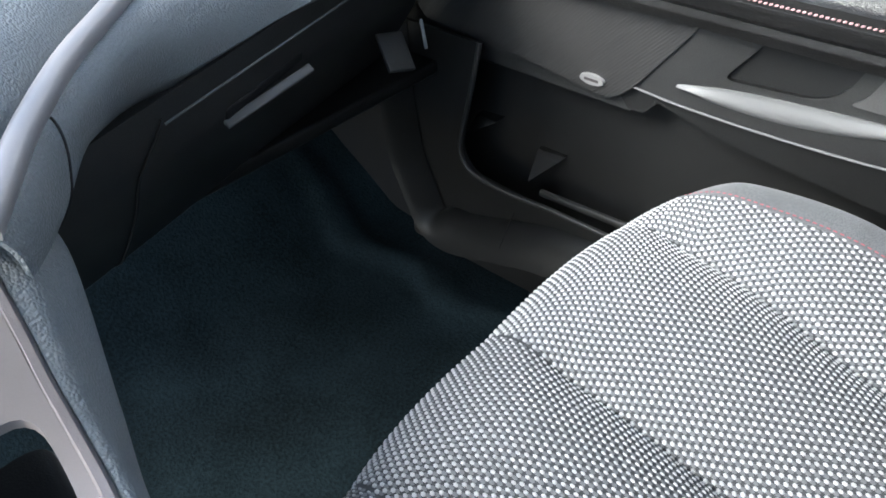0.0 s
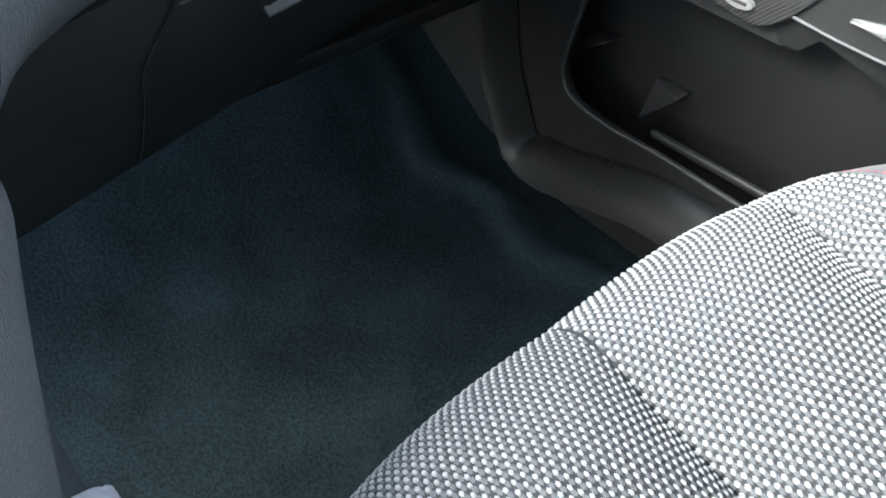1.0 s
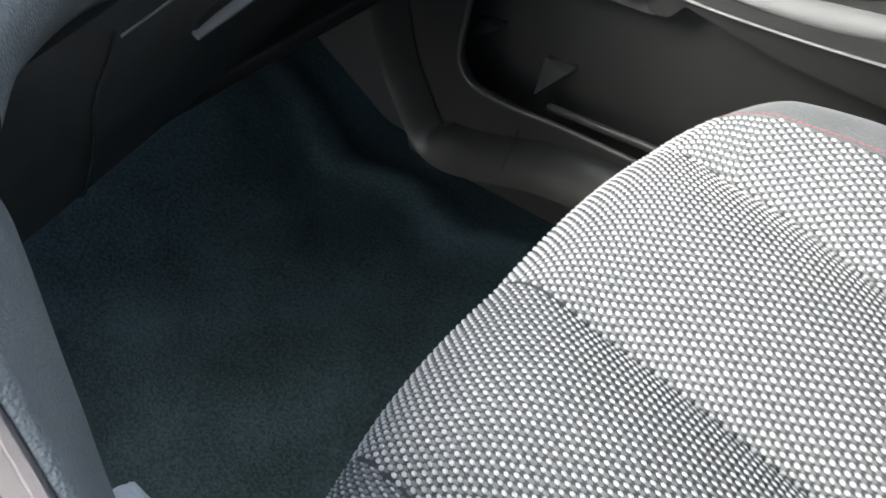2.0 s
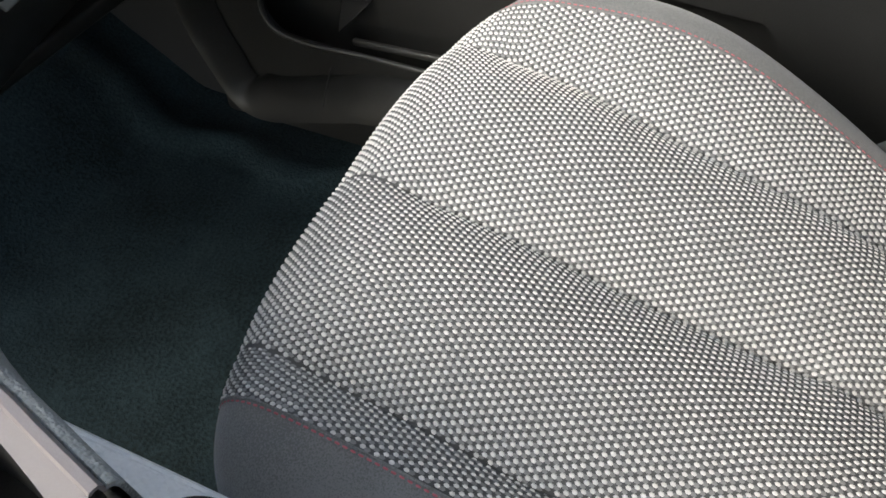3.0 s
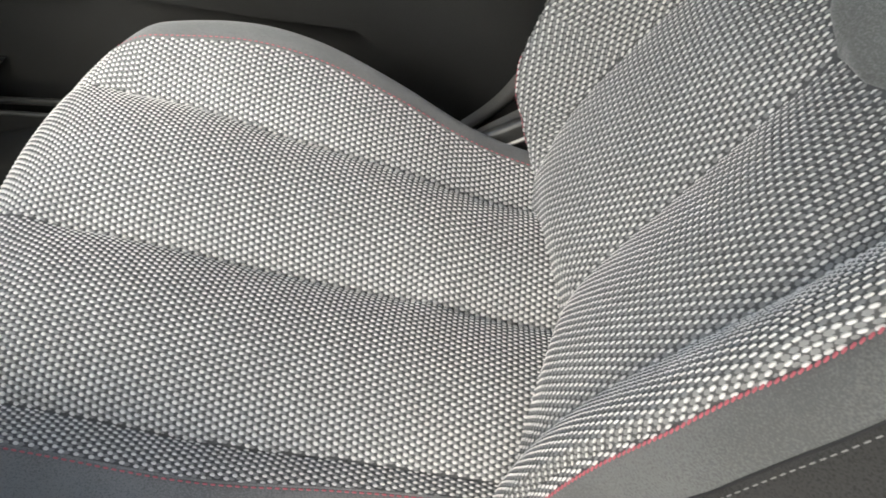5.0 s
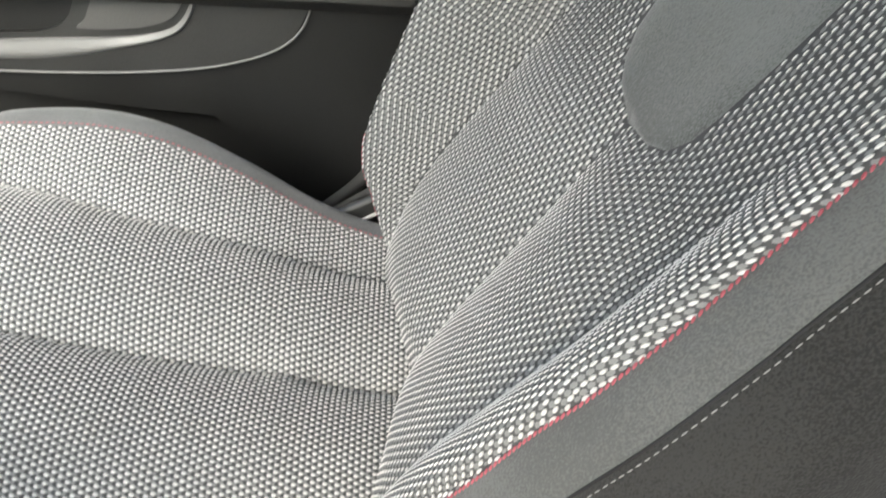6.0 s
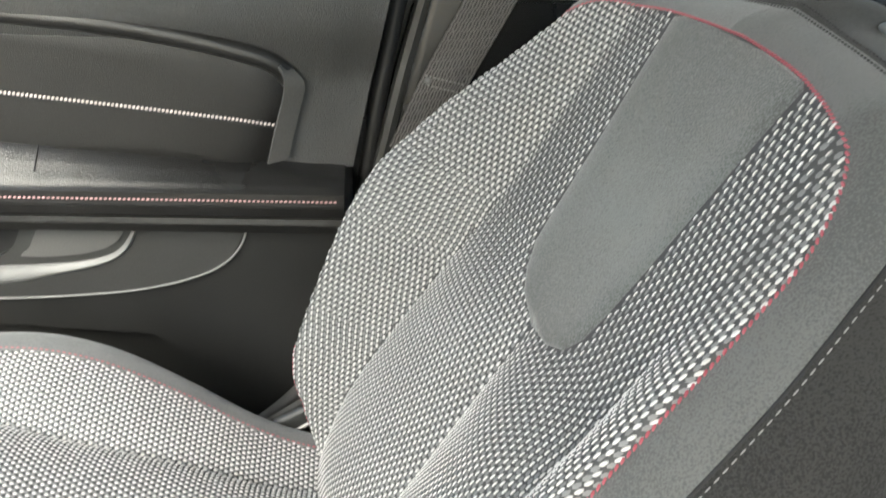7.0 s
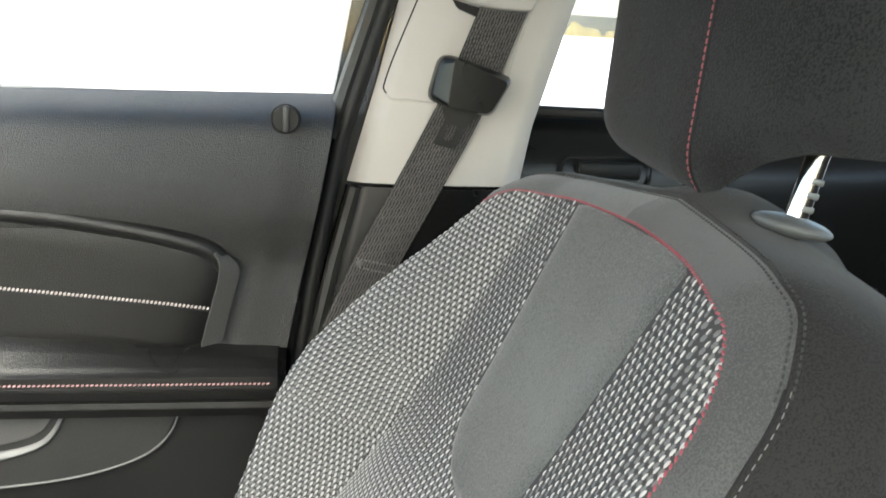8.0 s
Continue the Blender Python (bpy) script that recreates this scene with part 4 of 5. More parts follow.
# rear upright of the door frame and its rubber
frame_line = [(0.452, -0.186, 0.50), (0.452, -0.205, 0.64), (0.450, -0.238, 0.83), (0.450, -0.254, 0.885), (0.455, -0.296, 1.02), (0.46, -0.385, 1.30)]
tube("window_frame", [(x + 0.004, y + 0.012, z) for x, y, z in frame_line[2:]], 0.012, "hard_grey", door, "dark window frame", squash=(1, 1.2))
tube("door_seal", frame_line, 0.0105, "rubber", door, "black rubber door seal", n=12)
part("door_shell", slab([(0.86, 0.0), (0.86, 0.87), (-0.24, 0.87), (-0.18, 0.50), (-0.24, 0.0)], 0.475, 0.55), "hard_black", door)

# ---- B pillar, belt ----
pillar = thing("pillar_trim", "cream upper and black lower trim of the centre pillar", "pillar trim", "structure")


def pillar_face(table_front, table_rear, bulge):
    def fn(k, s):
        z = ZA + (ZB - ZA) * k
        yf, yr = interp(z, table_front), interp(z, table_rear)
        y = yf + (yr - yf) * s
        edge = min(s, 1 - s)
        return (0.455 - bulge * min(1, edge / 0.10) ** 0.6 * (0.6 + 0.4 * math.sin(math.pi * s)), y, z)
    return fn


P_FRONT = [(0.40, -0.185), (0.55, -0.196), (0.676, -0.222), (0.778, -0.247), (0.891, -0.277), (1.0, -0.303), (1.3, -0.40)]
P_REAR = [(0.40, -0.50), (0.77, -0.467), (0.853, -0.480), (1.013, -0.524), (1.3, -0.62)]
ZA, ZB = 0.776, 1.30
upper_trim = sheet("upper_trim", pillar_face(P_FRONT, P_REAR, 0.020), np.linspace(0, 1, 40), np.linspace(0, 1, 41), "beige", pillar, "cream plastic upper trim", thick=0.003, flip=True)
ZA, ZB = 0.05, 0.772
sheet("lower_trim", pillar_face(P_FRONT, P_REAR, 0.026), np.linspace(0, 1, 40), np.linspace(0, 1, 41), "deep_black", pillar, "black plastic lower trim", thick=0.003, flip=True)
part("pillar_core", slab([(-0.14, 0.0), (-0.17, 0.5), (-0.225, 0.86), (-0.30, 1.31), (-0.57, 1.31), (-0.44, 0.80), (-0.45, 0.0)], 0.472, 0.53), "hard_black", pillar)
tube("lower_edge_roll", [(0.446, interp(z, P_FRONT) - 0.012, z) for z in np.linspace(0.10, 0.770, 30)], 0.010, "hard_grey", pillar)
FOOT_OUT = even(smooth_line([(-0.166, 0.46), (-0.152, 0.389), (-0.142, 0.334), (-0.120, 0.290), (-0.094, 0.250), (-0.056, 0.213), (0.0, 0.172), (0.10, 0.135)], 8), 0.006)
FOOT_IN = even(smooth_line([(-0.226, 0.46), (-0.205, 0.380), (-0.180, 0.318), (-0.146, 0.275), (-0.122, 0.246), (-0.090, 0.211), (-0.04, 0.165), (0.10, 0.105)], 8), 0.006)


def foot(f, k):
    a, b = (np.array([np.interp(f, np.linspace(0, 1, len(c)), c[:, i]) for i in range(2)]) for c in (FOOT_OUT, FOOT_IN))
    q = a + (b - a) * k
    return (0.400 + 0.012 * (2 * k - 1) ** 2, q[0], q[1])


sheet("sill_sweep", foot, np.linspace(0, 1, 60), np.linspace(0, 1, 9), "satin_grey", pillar, "dark grey trim sweeping from the pillar to the sill", thick=0.004)


def pillar_x(y, z):
    """Inner face of the cream trim."""
    front, rear = interp(z, P_FRONT), interp(z, P_REAR)
    t = min(1.0, max(0.0, (y - front) / (rear - front)))
    return 0.455 - 0.020 * min(1, min(t, 1 - t) / 0.10) ** 0.6 * (0.6 + 0.4 * math.sin(math.pi * t))


def on_pillar(points, lift=0.0):
    return [(pillar_x(y, z) - lift, y, z) for y, z in smooth_line(points, 8)]


tube("panel_gap", on_pillar([(-0.336, 1.034), (-0.323, 0.997), (-0.308, 0.957), (-0.296, 0.924), (-0.289, 0.901), (-0.2875, 0.892), (-0.291, 0.886)]), 0.0010, "piping", upper_trim)
tube("panel_ridge", on_pillar([(-0.292, 0.884), (-0.297, 0.880), (-0.322, 0.879), (-0.385, 0.877)]), 0.0013, "beige", upper_trim)
tube("panel_rib", on_pillar([(-0.434, 0.905), (-0.438, 0.925), (-0.452, 0.972), (-0.464, 1.008), (-0.48, 1.05)], -0.001), 0.0048, "beige", upper_trim)


def loft(rings):
    """A solid through rings of (outline in y and z, x), closed at the last."""
    bm = bmesh.new()
    loops = [[bm.verts.new((x, y, z)) for y, z in poly] for poly, x in rings]
    for la, lb in zip(loops, loops[1:]):
        for j in range(len(la)):
            j2 = (j + 1) % len(la)
            bm.faces.new((la[j], la[j2], lb[j2], lb[j]))
    bm.faces.new(loops[0]), bm.faces.new(loops[-1])
    return bm


def mixed(a, b, t):
    return [tuple(np.array(p) * (1 - t) + np.array(q) * t) for p, q in zip(a, b)]


wide = rounded([(-0.350, 1.004), (-0.403, 0.9905), (-0.458, 0.9905), (-0.500, 1.12), (-0.386, 1.12)], [0.008, 0.03, 0.006, 0.01, 0.01])
slim = rounded([(-0.359, 1.009), (-0.404, 0.9965), (-0.453, 0.9965), (-0.494, 1.114), (-0.394, 1.114)], [0.008, 0.03, 0.006, 0.01, 0.01])
part("height_slider", loft([(wide, 0.440), (wide, 0.416), (mixed(wide, slim, 0.3), 0.4115), (slim, 0.4095)]), "beige", pillar, "cream belt height slider")
part("slider_slot", slab(rounded([(-0.352, 1.02), (-0.371, 0.990), (-0.436, 0.967), (-0.443, 0.970), (-0.457, 0.993), (-0.462, 1.02)], 0.004), 0.4322, 0.441), "piping", pillar)

belt = thing("seat_belt", "grey-brown seat belt with a black latch stop on the pillar", "seat belt")
BELT = [(0.424, -0.245, 0.585), (0.424, -0.285, 0.680), (0.424, -0.328, 0.767), (0.422, -0.380, 0.876), (0.420, -0.425, 0.995), (0.424, -0.455, 1.07)]
line = smooth_line(BELT, 10)


def web(i, k):
    p = line[int(i)]
    return (p[0] - 0.0012 * math.sin(math.pi * k), p[1] - 0.0255 + 0.051 * k, p[2] - 0.012 + 0.024 * k * 0.9)


webbing = sheet("webbing", web, range(len(line)), np.linspace(0, 1, 9), "belt", belt, "closely knitted webbing", thick=0.0014)


def web_at(p, q):
    """Webbing by distance across it and along it."""
    i = min(len(line) - 1.001, max(0.0, q / 0.011))
    i0 = int(i)
    return tuple(np.array(web(i0, p / 0.055)) * (1 - i + i0) + np.array(web(i0 + 1, p / 0.055)) * (i - i0))


knit = []
for c in range(16):
    for r in range(118):
        q = r * 0.0046 + 0.0023 * (c % 2) + 0.0007 * math.sin(c * 2.1 + r * 0.5)
        if q < 0.011 * (len(line) - 2):
            knit.append((0.0022 + c * 0.00338 + 0.0005 * math.sin(r * 1.9 + c), q, random.uniform(0.85, 1.1)))
dots("knit", knit, web_at, 0.0062, 0.0026, 0.0007, "belt_rib", webbing, "grey-brown yarn of the webbing", out=(-1, 0, 0))
wide = rounded([(-0.350, 0.9395), (-0.4375, 0.9135), (-0.413, 0.8655), (-0.336, 0.8815)], [0.017, 0.010, 0.012, 0.014])
slim = rounded([(-0.3630, 0.9325), (-0.4290, 0.9080), (-0.4085, 0.8700), (-0.3570, 0.8770)], [0.006, 0.008, 0.009, 0.006])
part("latch_stop", loft([(wide, 0.424), (wide, 0.4035), (mixed(wide, slim, 0.10), 0.3985), (mixed(wide, slim, 0.90), 0.3868), (slim, 0.3855)]), "deep_black", belt, "rounded black plastic latch stop")
tongue = slab(rounded([(-0.354, 0.876), (-0.404, 0.871), (-0.391, 0.859), (-0.3825, 0.850), (-0.3715, 0.8255), (-0.3460, 0.8305), (-0.3610, 0.8600)], [0.003, 0.003, 0.006, 0.008, 0.005, 0.005, 0.008]), 0.4075, 0.4125, [rounded([(-0.3620, 0.8555), (-0.3765, 0.8525), (-0.3685, 0.8335), (-0.3565, 0.8365)], 0.003)])
part("latch_tongue", tongue, "gloss_black", belt, "grey latch tongue with a square hole")
at = int(np.argmin(abs(line[:, 2] - 0.683)))
for d in (-1, 1):
    across = [np.array(web(at, k)) + (-0.0010, 0.004 * d * 0.4, 0.0058 * d - 0.5 * 0.022 * k) for k in np.linspace(0.02, 0.98, 20)]
    stitches("cross_stitching", across, [(-1, 0, 0)] * len(across), 0.0050, 0.0022, "grey_thread", webbing, "row of pale grey thread", gap=0.35)
bm = bmesh.new()
bmesh.ops.create_uvsphere(bm, u_segments=20, v_segments=10, radius=0.0045)
bmesh.ops.scale(bm, vec=(0.6, 1, 1), verts=bm.verts)
bmesh.ops.translate(bm, vec=np.array(web(at, 0.93)) + (-0.002, 0, -0.010), verts=bm.verts)
part("stud", bm, "silver", belt, "small bright stud")

# ---- dashboard and console ----
dash = thing("dashboard", "grained grey dashboard with a silver strip and a closed glovebox", "dashboard", "structure")
def evened(pts, count=70):
    p = smooth_line(pts, 10)
    d = np.concatenate([[0], np.cumsum(np.linalg.norm(np.diff(p, axis=0), axis=1))])
    t = np.linspace(0, d[-1], count)
    return np.stack([np.interp(t, d, p[:, k]) for k in range(3)], 1)


BROW = evened([(-0.290, 0.430, 0.602), (-0.262, 0.462, 0.608), (-0.230, 0.500, 0.612), (-0.172, 0.564, 0.612), (-0.122, 0.608, 0.612), (-0.05, 0.664, 0.613), (0.08, 0.735, 0.616), (0.28, 0.775, 0.62), (0.47, 0.79, 0.62)])
KNEE = evened([(-0.284, 0.430, 0.556), (-0.254, 0.462, 0.556), (-0.226, 0.495, 0.555), (-0.200, 0.536, 0.555), (-0.172, 0.562, 0.555), (-0.131, 0.590, 0.555), (-0.095, 0.606, 0.555), (-0.050, 0.614, 0.555), (0.012, 0.629, 0.556), (0.085, 0.645, 0.557), (0.28, 0.665, 0.56), (0.47, 0.675, 0.56)])


def pad_fn(i, k):
    """The dash pad between the silver strip and the knee edge, then rolling under."""
    i = int(i)
    s_, e_ = BROW[i], KNEE[i]
    j = min(len(BROW) - 2, max(1, i))
    nn = np.cross(BROW[j + 1] - BROW[j - 1], e_ - s_)
    nn /= np.linalg.norm(nn)
    if nn[1] > 0:
        nn = -nn
    if k <= 1:
        fall = 0.010 * max(0.0, (k - 0.62) / 0.38) ** 2
        return tuple(s_ + (e_ - s_) * k - nn * fall + nn * (0.006 + 0.007 * ease((i - 5) / 9)) * math.sin(math.pi * k ** 0.7))
    t = k - 1
    return tuple(e_ + np.array([0.0, 0.045 * t, -0.026 * math.sin(t * math.pi / 2)]) - nn * 0.010)


idx = range(len(BROW))
sheet("lower_pad", pad_fn, idx, list(np.linspace(0, 1, 26)) + [1.06, 1.15, 1.3, 1.5, 1.75, 2.0], "dash", dash, "grained grey dash pad", thick=-0.003)
tube("silver_strip", [p + (-0.004, 0.004, 0.004) for p in BROW], 0.0090, "bright_strip", dash, "satin silver trim strip", n=14)


def crown(i, k):
    """The dash top behind the strip."""
    i = int(i)
    j = min(len(BROW) - 2, max(1, i))
    d = BROW[j + 1] - BROW[j - 1]
    away = np.array([-d[1], d[0], 0]) / np.linalg.norm(d[:2])
    run = (0.006, 0.012, 0.020, 0.024, 0.030, 0.045, 0.09, 0.18, 0.34)[int(k)]
    up = (0.000, -0.004, -0.004, 0.004, 0.014, 0.026, 0.045, 0.08, 0.13)[int(k)]
    q = BROW[i] + away * run
    return (q[0], q[1], q[2] + up)


sheet("upper_pad", crown, idx, range(9), "dash", dash, "grained grey upper dash", thick=0.003)
part("stack_side", rbox((0.30, 0.40, 0.10), (-0.44, 0.72, 0.66), 0.03), "dash", dash)
part("windscreen_shelf", rbox((1.75, 0.70, 0.03), (-0.36, 1.28, 0.755), 0.01), "dash", dash)
top_i, low_i = (int(np.argmin(abs(c[:, 1] - y))) for c, y in ((BROW, 0.517), (KNEE, 0.488)))


def joint_point(k):
    i = top_i + (low_i - top_i) * k
    a, b = np.array(pad_fn(math.floor(i), k)), np.array(pad_fn(math.ceil(i), k))
    return a + (b - a) * (i - math.floor(i)) + (0.0002, -0.0004, 0.0001)


tube("joint", [joint_point(k) for k in np.linspace(0.02, 1, 30)], 0.0010, "piping", dash)
# glovebox
def curve2(pts, n=6):
    return [tuple(p) for p in smooth_line(pts, n)]


glove = curve2([(0.640, 0.545), (0.644, 0.520), (0.649, 0.500), (0.657, 0.478), (0.675, 0.445), (0.70, 0.410), (0.735, 0.365), (0.765, 0.335), (0.81, 0.315), (0.88, 0.305)])


def glove_fn(u, k):
    y, z = glove[int(k)]
    x = -0.275 + 0.61 * u
    return (x, y + 0.20 * (x - 0.026), z + 0.030 * u - 0.015)


box_ = sheet("glovebox_door", glove_fn, np.linspace(0, 1, 24), range(len(glove)), "hard_grey", dash, "dark grey glovebox door", thick=-0.004)
tube("glovebox_gap", [np.array(glove_fn(u, 6)) + (0, -0.0008, 0.0003) for u in np.linspace(0.30, 1, 20)], 0.0013, "mid_grey", box_)
tube("side_gap", [np.array(glove_fn(0.30 - 0.06 * ease(k / 20), k)) + (0, -0.002, 0) for k in range(4, len(glove))], 0.0012, "piping", box_)
part("handle_lip", rbox((0.115, 0.010, 0.0055), (0.036, 0.650, 0.478), 0.002, rot=(38, -6, 4)), "silver", box_, "pale lip of the glovebox handle")
part("handle_slot", rbox((0.12, 0.02, 0.018), (0.036, 0.664, 0.490), 0.005, rot=(20, -6, 11)), "piping", box_)
part("end_bracket", rbox((0.035, 0.05, 0.006), (0.235, 0.68, 0.440), 0.002, rot=(40, 10, -15)), "hard_grey", dash, "grey plastic end piece")
part("end_strip", rbox((0.004, 0.035, 0.004), (0.283, 0.68, 0.445), 0.001, rot=(60, 0, -30)), "mid_grey", dash)
part("underside", rbox((0.66, 0.36, 0.02), (0.12, 0.93, 0.345), 0.005), "hard_black", dash)
part("end_wall", rbox((0.03, 0.5, 0.45), (0.455, 0.95, 0.56), 0.01), "hard_black", dash)

console = thing("centre_console", "centre console with champagne top plate, dark cup holder and grained grey side", "console", "structure")
E0 = smooth_line([(-0.331, 0.243), (-0.321, 0.283), (-0.312, 0.318), (-0.306, 0.355), (-0.3025, 0.380), (-0.298, 0.405), (-0.293, 0.437), (-0.287, 0.470), (-0.283, 0.490)], 6)


def e_normal(i):
    j = min(len(E0) - 2, max(1, i))
    d = E0[j + 1] - E0[j - 1]
    return np.array([d[1], -d[0]]) / np.linalg.norm(d)


def rail(profile):
    def fn(i, k):
        i = int(i)
        d, z = profile[int(k)]
        y0 = E0[i][1]
        q = E0[i] + e_normal(i) * d * (1 + (5 * ease((y0 - 0.31) / 0.20) if d > 0 else 0))
        return (q[0], q[1], z + 0.092 * ease((y0 - 0.31) / 0.19))
    return fn


side_prof = curve2([(-0.003, 0.516), (0.001, 0.513), (0.003, 0.502), (0.006, 0.465), (0.006, 0.42), (0.003, 0.37), (0.0, 0.30), (-0.004, 0.0)])
ei = range(len(E0))
sheet("side_panel", rail(side_prof), ei, range(len(side_prof)), "dash", console, "grained grey console flank", thick=0.003)
bev_prof = [(-0.002, 0.5150), (-0.003, 0.5195), (-0.0045, 0.5220), (-0.0088, 0.5218), (-0.010, 0.5203)]
sheet("bevel_strip", rail(bev_prof), ei, range(len(bev_prof)), "bevel", console, "brown-grey edge strip", thick=0.002)
hole = rounded([(0.17, -0.400), (0.25, -0.352), (0.30, -0.336), (0.340, -0.3265), (0.374, -0.322), (0.374, -0.36), (0.374, -0.50), (0.17, -0.50)], [0.02, 0.02, 0.02, 0.02, 0.02, 0.01, 0.03, 0.03])
plate_edge = [(float(q[1]), float(q[0])) for q in (E0[i] + e_normal(i) * -0.010 for i in ei)]
bm = slab(plate_edge + [(0.50, -0.62), (0.13, -0.62), (0.13, -0.43), (0.20, -0.375)], 0, -0.006, [hole])
bmesh.ops.transform(bm, matrix=Matrix(((0, 0, 1, 0), (0, 1, 0, 0), (1, 0, 0, 0.520), (0, 0, 0, 1))), verts=bm.verts)
for v in bm.verts:
    v.co.z += 0.092 * ease((v.co.y - 0.31) / 0.19)
part("top_plate", bm, "silver_warm", console, "champagne satin top plate", smooth=False)
sheet("cup_holder", lambda i, k: (hole[int(i) % len(hole)][1] * (1 - 0.02 * k) - 0.008 * k, hole[int(i) % len(hole)][0], 0.5195 - 0.10 * k), range(len(hole) + 1), (0, 0.1, 0.5, 1), "hard_black", console, "black cup holder well")
part("cup_floor", rbox((0.22, 0.26, 0.008), (-0.425, 0.280, 0.42), 0.002), "hard_black", console)
part("console_body", rbox((0.22, 0.34, 0.38), (-0.475, 0.378, 0.195), 0.01), "hard_black", console)
part("rear_tunnel", rbox((0.25, 1.0, 0.16), (-0.46, -0.30, 0.085), 0.03), "hard_black", console, "low black tunnel cover")
END = even(smooth_line([(-0.333, 0.250), (-0.350, 0.226), (-0.375, 0.196), (-0.43, 0.132), (-0.62, 0.130)], 6), 0.01)
sheet("end_wall", lambda i, k: (END[int(i)][0], END[int(i)][1], 0.516 - 0.150 * k), range(len(END)), (0, 0.05, 0.5, 1), "hard_grey", console, "dark end of the raised console", thick=0.004)
LEDGE = curve2([(-0.40, 0.366), (-0.36, 0.366), (-0.32, 0.364), (-0.283, 0.362), (-0.274, 0.357), (-0.2705, 0.348), (-0.272, 0.27), (-0.280, 0.0)], 6)
sheet("knee_ledge", lambda y, k: (LEDGE[int(k)][0], y, LEDGE[int(k)][1]), np.linspace(0.205, 0.425, 12), range(len(LEDGE)), "ledge", console, "pale grained vinyl ledge", thick=0.004)
tube("cup_ring", [(-0.306 + 0.032 * math.cos(a), 0.270 + 0.036 * math.sin(a), 0.3652) for a in np.linspace(0, 2 * math.pi, 49)], 0.0016, "hard_black", console, "dark ring of a cup recess")

# ---- shell that closes the cabin ----
roof = part("roof", rbox((1.75, 2.3, 0.04), (-0.36, -0.75, 1.33), 0.02), "roof_cloth", None, "pale cloth headlining", kind="structure")
tagged(roof, category="roof")
header = part("windscreen_frame", rbox((1.7, 0.06, 0.05), (-0.36, 0.42, 1.30), 0.02), "roof_cloth", None, "pale windscreen header trim", kind="structure")
tagged(header, category="trim")
screen = part("windscreen", rbox((1.55, 0.95, 0.006), (-0.36, 0.80, 1.03), 0.001, rot=(-34, 0, 0)), "glass", None, "clear sloping windscreen", kind="structure")
tagged(screen, category="windscreen")
screen.visible_shadow = False
tube_l = tube("windscreen_pillar", [(0.47, 1.20, 0.76), (0.47, 0.80, 1.05), (0.47, 0.40, 1.31)], 0.04, "roof_cloth", None, "pale front pillar trim", n=12, kind="structure")
tagged(tube_l, category="pillar")
tagged(tube("windscreen_pillar", [(-1.19, 1.20, 0.76), (-1.19, 0.80, 1.05), (-1.19, 0.40, 1.31)], 0.04, "roof_cloth", None, "pale front pillar trim", n=12, kind="structure"), category="pillar")
drv = thing("driver_side_sill", "black sill and pale centre pillar beside the open driver doorway", "car body", "structure")
part("sill", rbox((0.10, 1.30, 0.10), (-1.20, 0.25, 0.0), 0.02), "hard_black", drv)
part("pillar", rbox((0.07, 0.16, 1.32), (-1.18, -0.55, 0.66), 0.02), "beige", drv)
part("rear_panel", rbox((0.06, 1.2, 0.86), (-1.18, -1.22, 0.43), 0.02), "hard_black", drv)
fire = part("bulkhead", rbox((1.75, 0.04, 0.80), (-0.36, 1.30, 0.40), 0.01), "carpet", None, "black carpeted bulkhead", kind="structure")
tagged(fire, category="bulkhead")
tail = part("tail_wall", rbox((1.75, 0.05, 0.95), (-0.36, -1.85, 0.47), 0.01), "hard_black", None, "dark boot wall", kind="structure")
tagged(tail, category="wall")

rear = thing("rear_door", "dark grey rear door with a recessed handle", "car door", "structure")


def rear_skin(y, k):
    z = 0.10 + 0.765 * k
    x = 0.50 - 0.02 * math.sin(math.pi * k) + (0.05 * ((k - 0.9) / 0.1) ** 2 if k > 0.9 else 0)
    return (x, y, z)


sheet("door_skin", rear_skin, np.linspace(-1.30, -0.44, 30), np.linspace(0, 1, 40), "deep_black", rear, thick=0.004)
tube("handle_outline", [(0.484, y, z) for y, z in rounded([(-0.66, 0.775), (-0.66, 0.815), (-0.535, 0.812), (-0.53, 0.775)], 0.012)], 0.0022, "piping", rear)
part("handle", rbox((0.012, 0.09, 0.024), (0.485, -0.60, 0.795), 0.005), "hard_black", rear, "black door handle")
part("window_seal", rbox((0.02, 0.9, 0.016), (0.525, -0.87, 0.868), 0.005), "rubber", rear)
pane = part("window_pane", slab([(-0.42, 0.86), (-1.30, 0.86), (-1.25, 1.30), (-0.46, 1.30)], 0.535, 0.539), "glass", rear, "clear rear side window")
pane.visible_shadow = False
part("rear_frame", rbox((0.06, 0.16, 0.6), (0.53, -1.36, 1.05), 0.02), "roof_cloth", rear)
bench = thing("rear_bench", "charcoal cloth rear bench seat", "car seat")
part("bench_cushion", rbox((1.35, 0.52, 0.20), (-0.36, -1.12, 0.28), 0.05, 5), "dark_cloth", bench)
part("bench_back", rbox((1.35, 0.18, 0.66), (-0.36, -1.46, 0.62), 0.05, 5, rot=(-20, 0, 0)), "dark_cloth", bench)
part("bench_base", rbox((1.30, 0.46, 0.20), (-0.36, -1.14, 0.10), 0.02), "hard_black", bench)

# ---- outside ----
gr = sheet("ground", lambda x, y: (x, y, -0.42), np.linspace(-300, 300, 5), np.linspace(-300, 300, 5), "concrete", None, "pale concrete forecourt", kind="structure")
tagged(gr, category="ground")
van = thing("white_van", "white panel van parked alongside the car", "van")
VX = 2.0


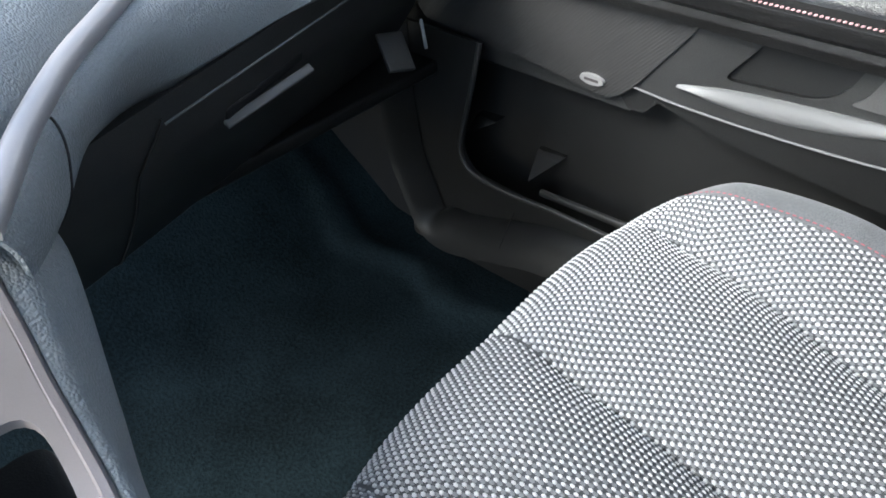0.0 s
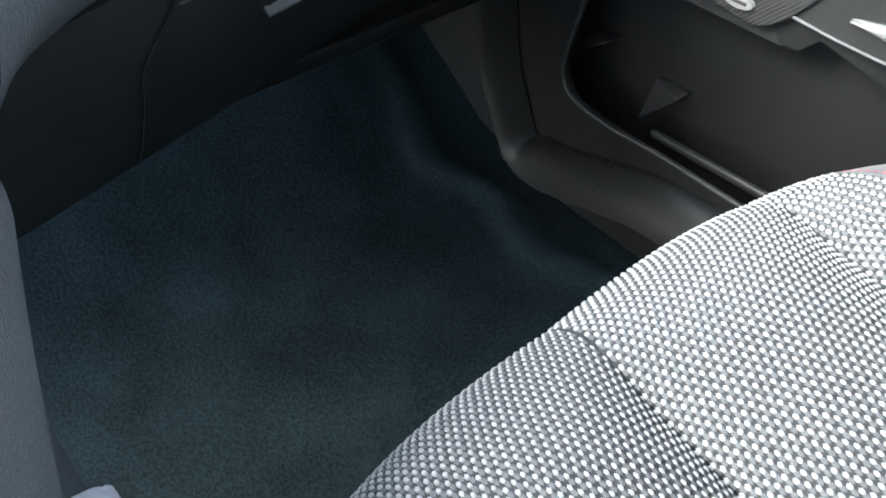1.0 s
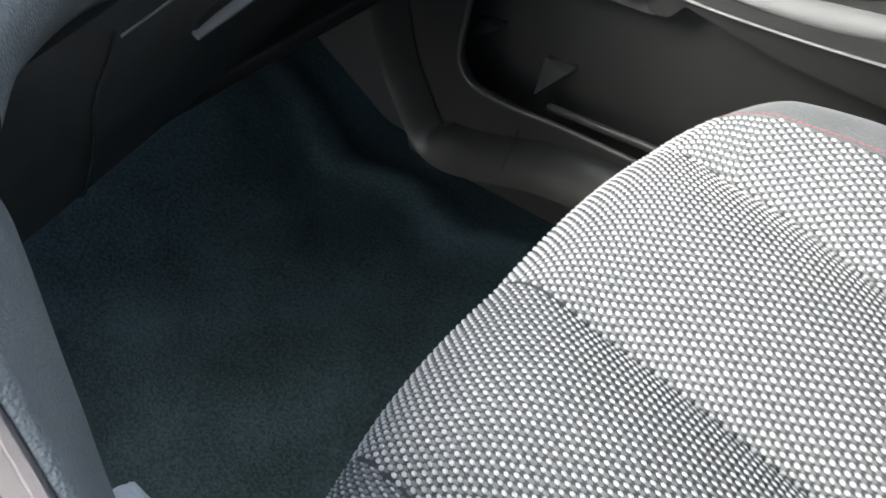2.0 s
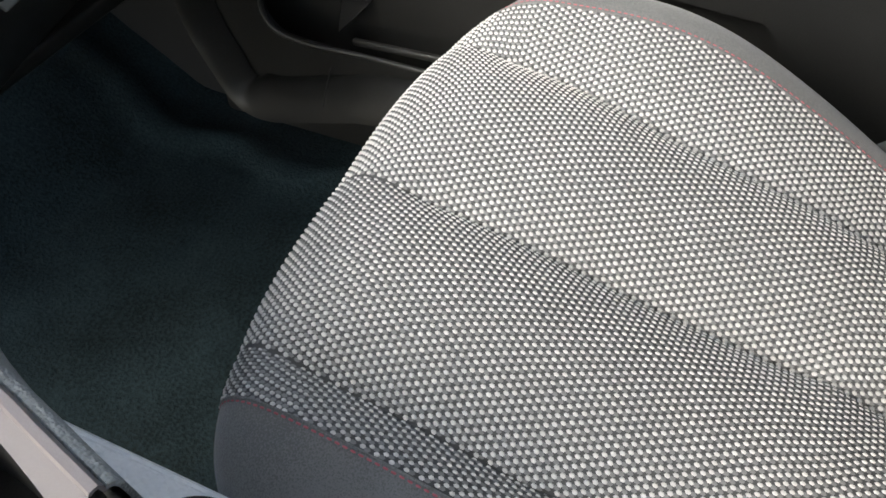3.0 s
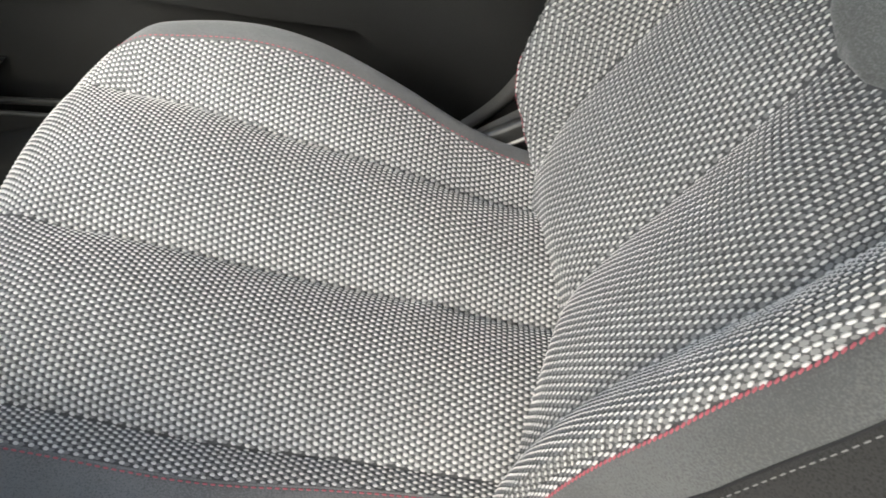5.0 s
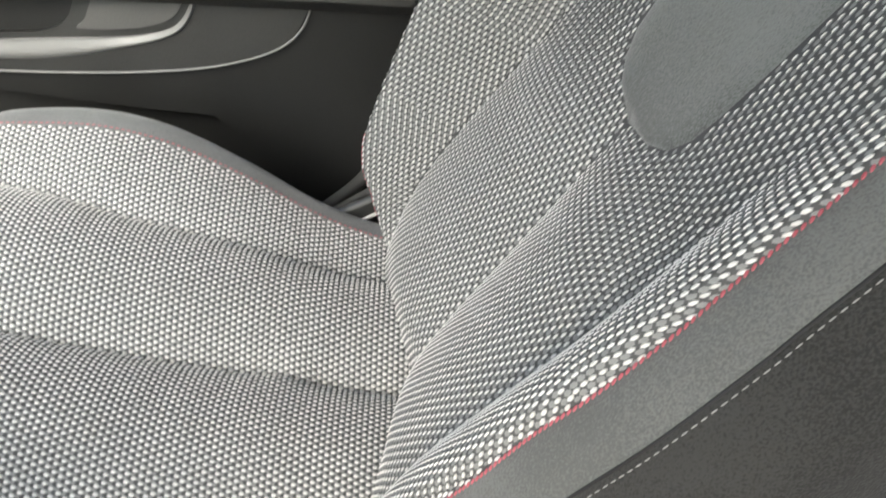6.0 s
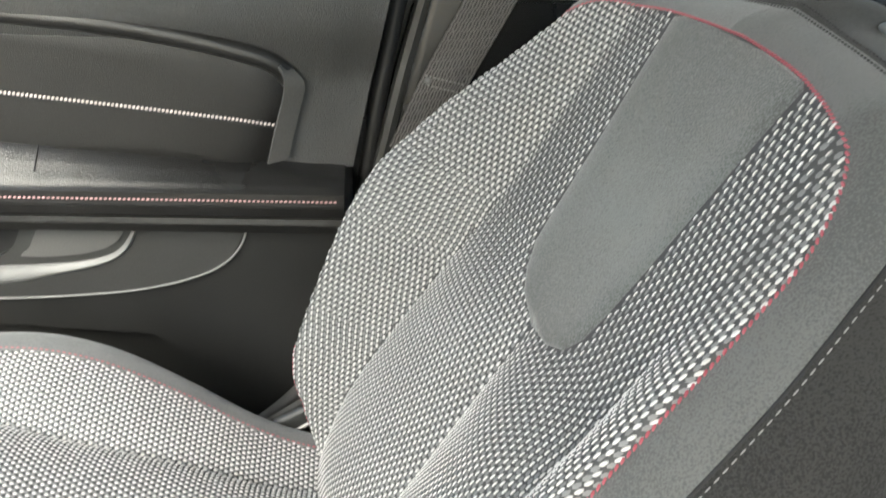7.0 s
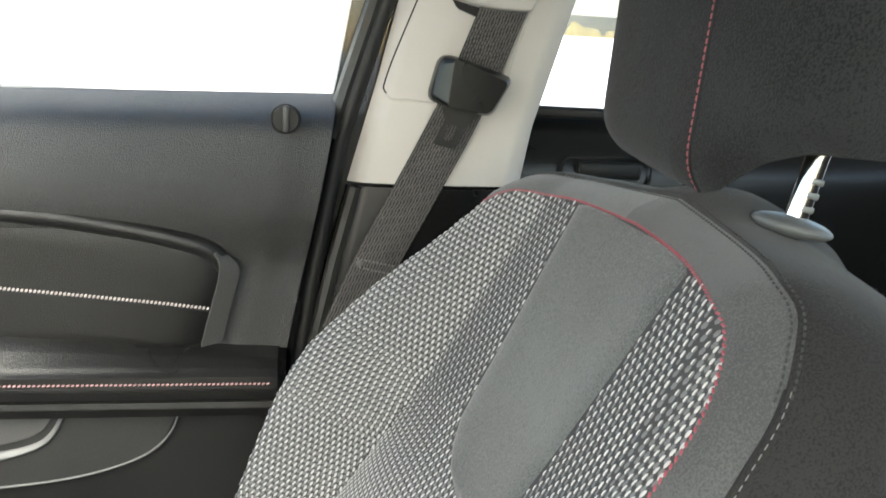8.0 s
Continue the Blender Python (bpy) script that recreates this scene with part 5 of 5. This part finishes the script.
def van_side(y, k):
    z = -0.20 + 2.15 * k
    return (VX + 0.05 * (2 * k - 0.9) ** 2, y, z)


sheet("body_side", van_side, np.linspace(-0.75, 5.2, 20), np.linspace(0, 1, 24), "van_paint", van, "white painted body side", thick=0.03)
part("body", rbox((1.7, 5.9, 2.1), (VX + 0.95, 2.22, 0.85), 0.12, 4), "van_paint", van)
part("window", slab(rounded([(-0.29, 1.071), (1.0, 1.076), (1.0, 1.60), (-0.20, 1.60)], 0.05), VX - 0.008, VX + 0.03), "dark_glass", van, "dark tinted window")
part("door_handle", rbox((0.02, 0.045, 0.008), (VX - 0.004, 0.256, 0.984), 0.006), "hard_grey", van)
part("side_marker", rbox((0.01, 0.022, 0.020), (VX - 0.002, -0.294, 0.864), 0.004), "hard_black", van)
for y in (0.2, 4.2):
    bm = bmesh.new()
    bmesh.ops.create_cone(bm, cap_ends=True, segments=40, radius1=0.33, radius2=0.33, depth=0.22)
    bmesh.ops.bevel(bm, geom=[e for e in bm.edges if any(len(f.verts) > 4 for f in e.link_faces)], offset=0.03, segments=3, affect="EDGES")
    bmesh.ops.transform(bm, matrix=pose(VX + 0.13, y, -0.09, 0, 90, 0), verts=bm.verts)
    part("wheel", bm, "rubber", van)
tagged(part("garden_wall", rbox((0.2, 6.0, 1.55), (6.1, -5.0, 0.355), 0.03), "van_paint", None, "white painted garden wall", kind="structure"), category="wall")


def hedge_fn(y, a):
    r = 0.85 + 0.12 * noise.noise((y * 1.3, a * 2, 0)) + 0.10 * noise.noise((y * 6, a * 9, 4))
    return (12 - 0.9 * math.cos(a) * r, y, -0.42 + 2.05 * math.sin(a) * r)


tagged(sheet("hedge", hedge_fn, np.linspace(-14, 2, 220), np.linspace(0, math.pi, 24), "hedge", None, "dry brown clipped hedge behind the wall", kind="stuff"), category="hedge")
house = thing("house", "pale rendered house across the forecourt", "house")
part("wall", rbox((6, 14, 3.2), (24, -12, 1.2), 0.05), "house", house)
bm = bmesh.new()
bmesh.ops.create_cone(bm, cap_ends=True, segments=4, radius1=7.5, radius2=2.5, depth=2.2)
bmesh.ops.transform(bm, matrix=Matrix.Translation((24, -12, 3.9)) @ Matrix.Diagonal((0.8, 1.4, 1, 1)) @ pose(0, 0, 0, 0, 0, 45), verts=bm.verts)
part("roof", bm, "roof_tile", house, smooth=False)
for y in (-17.5, -14, -10.5, -7.6):
    part("window", rbox((0.1, 1.4, 1.2), (20.97, y, 1.5), 0.02), "dark_glass", house)
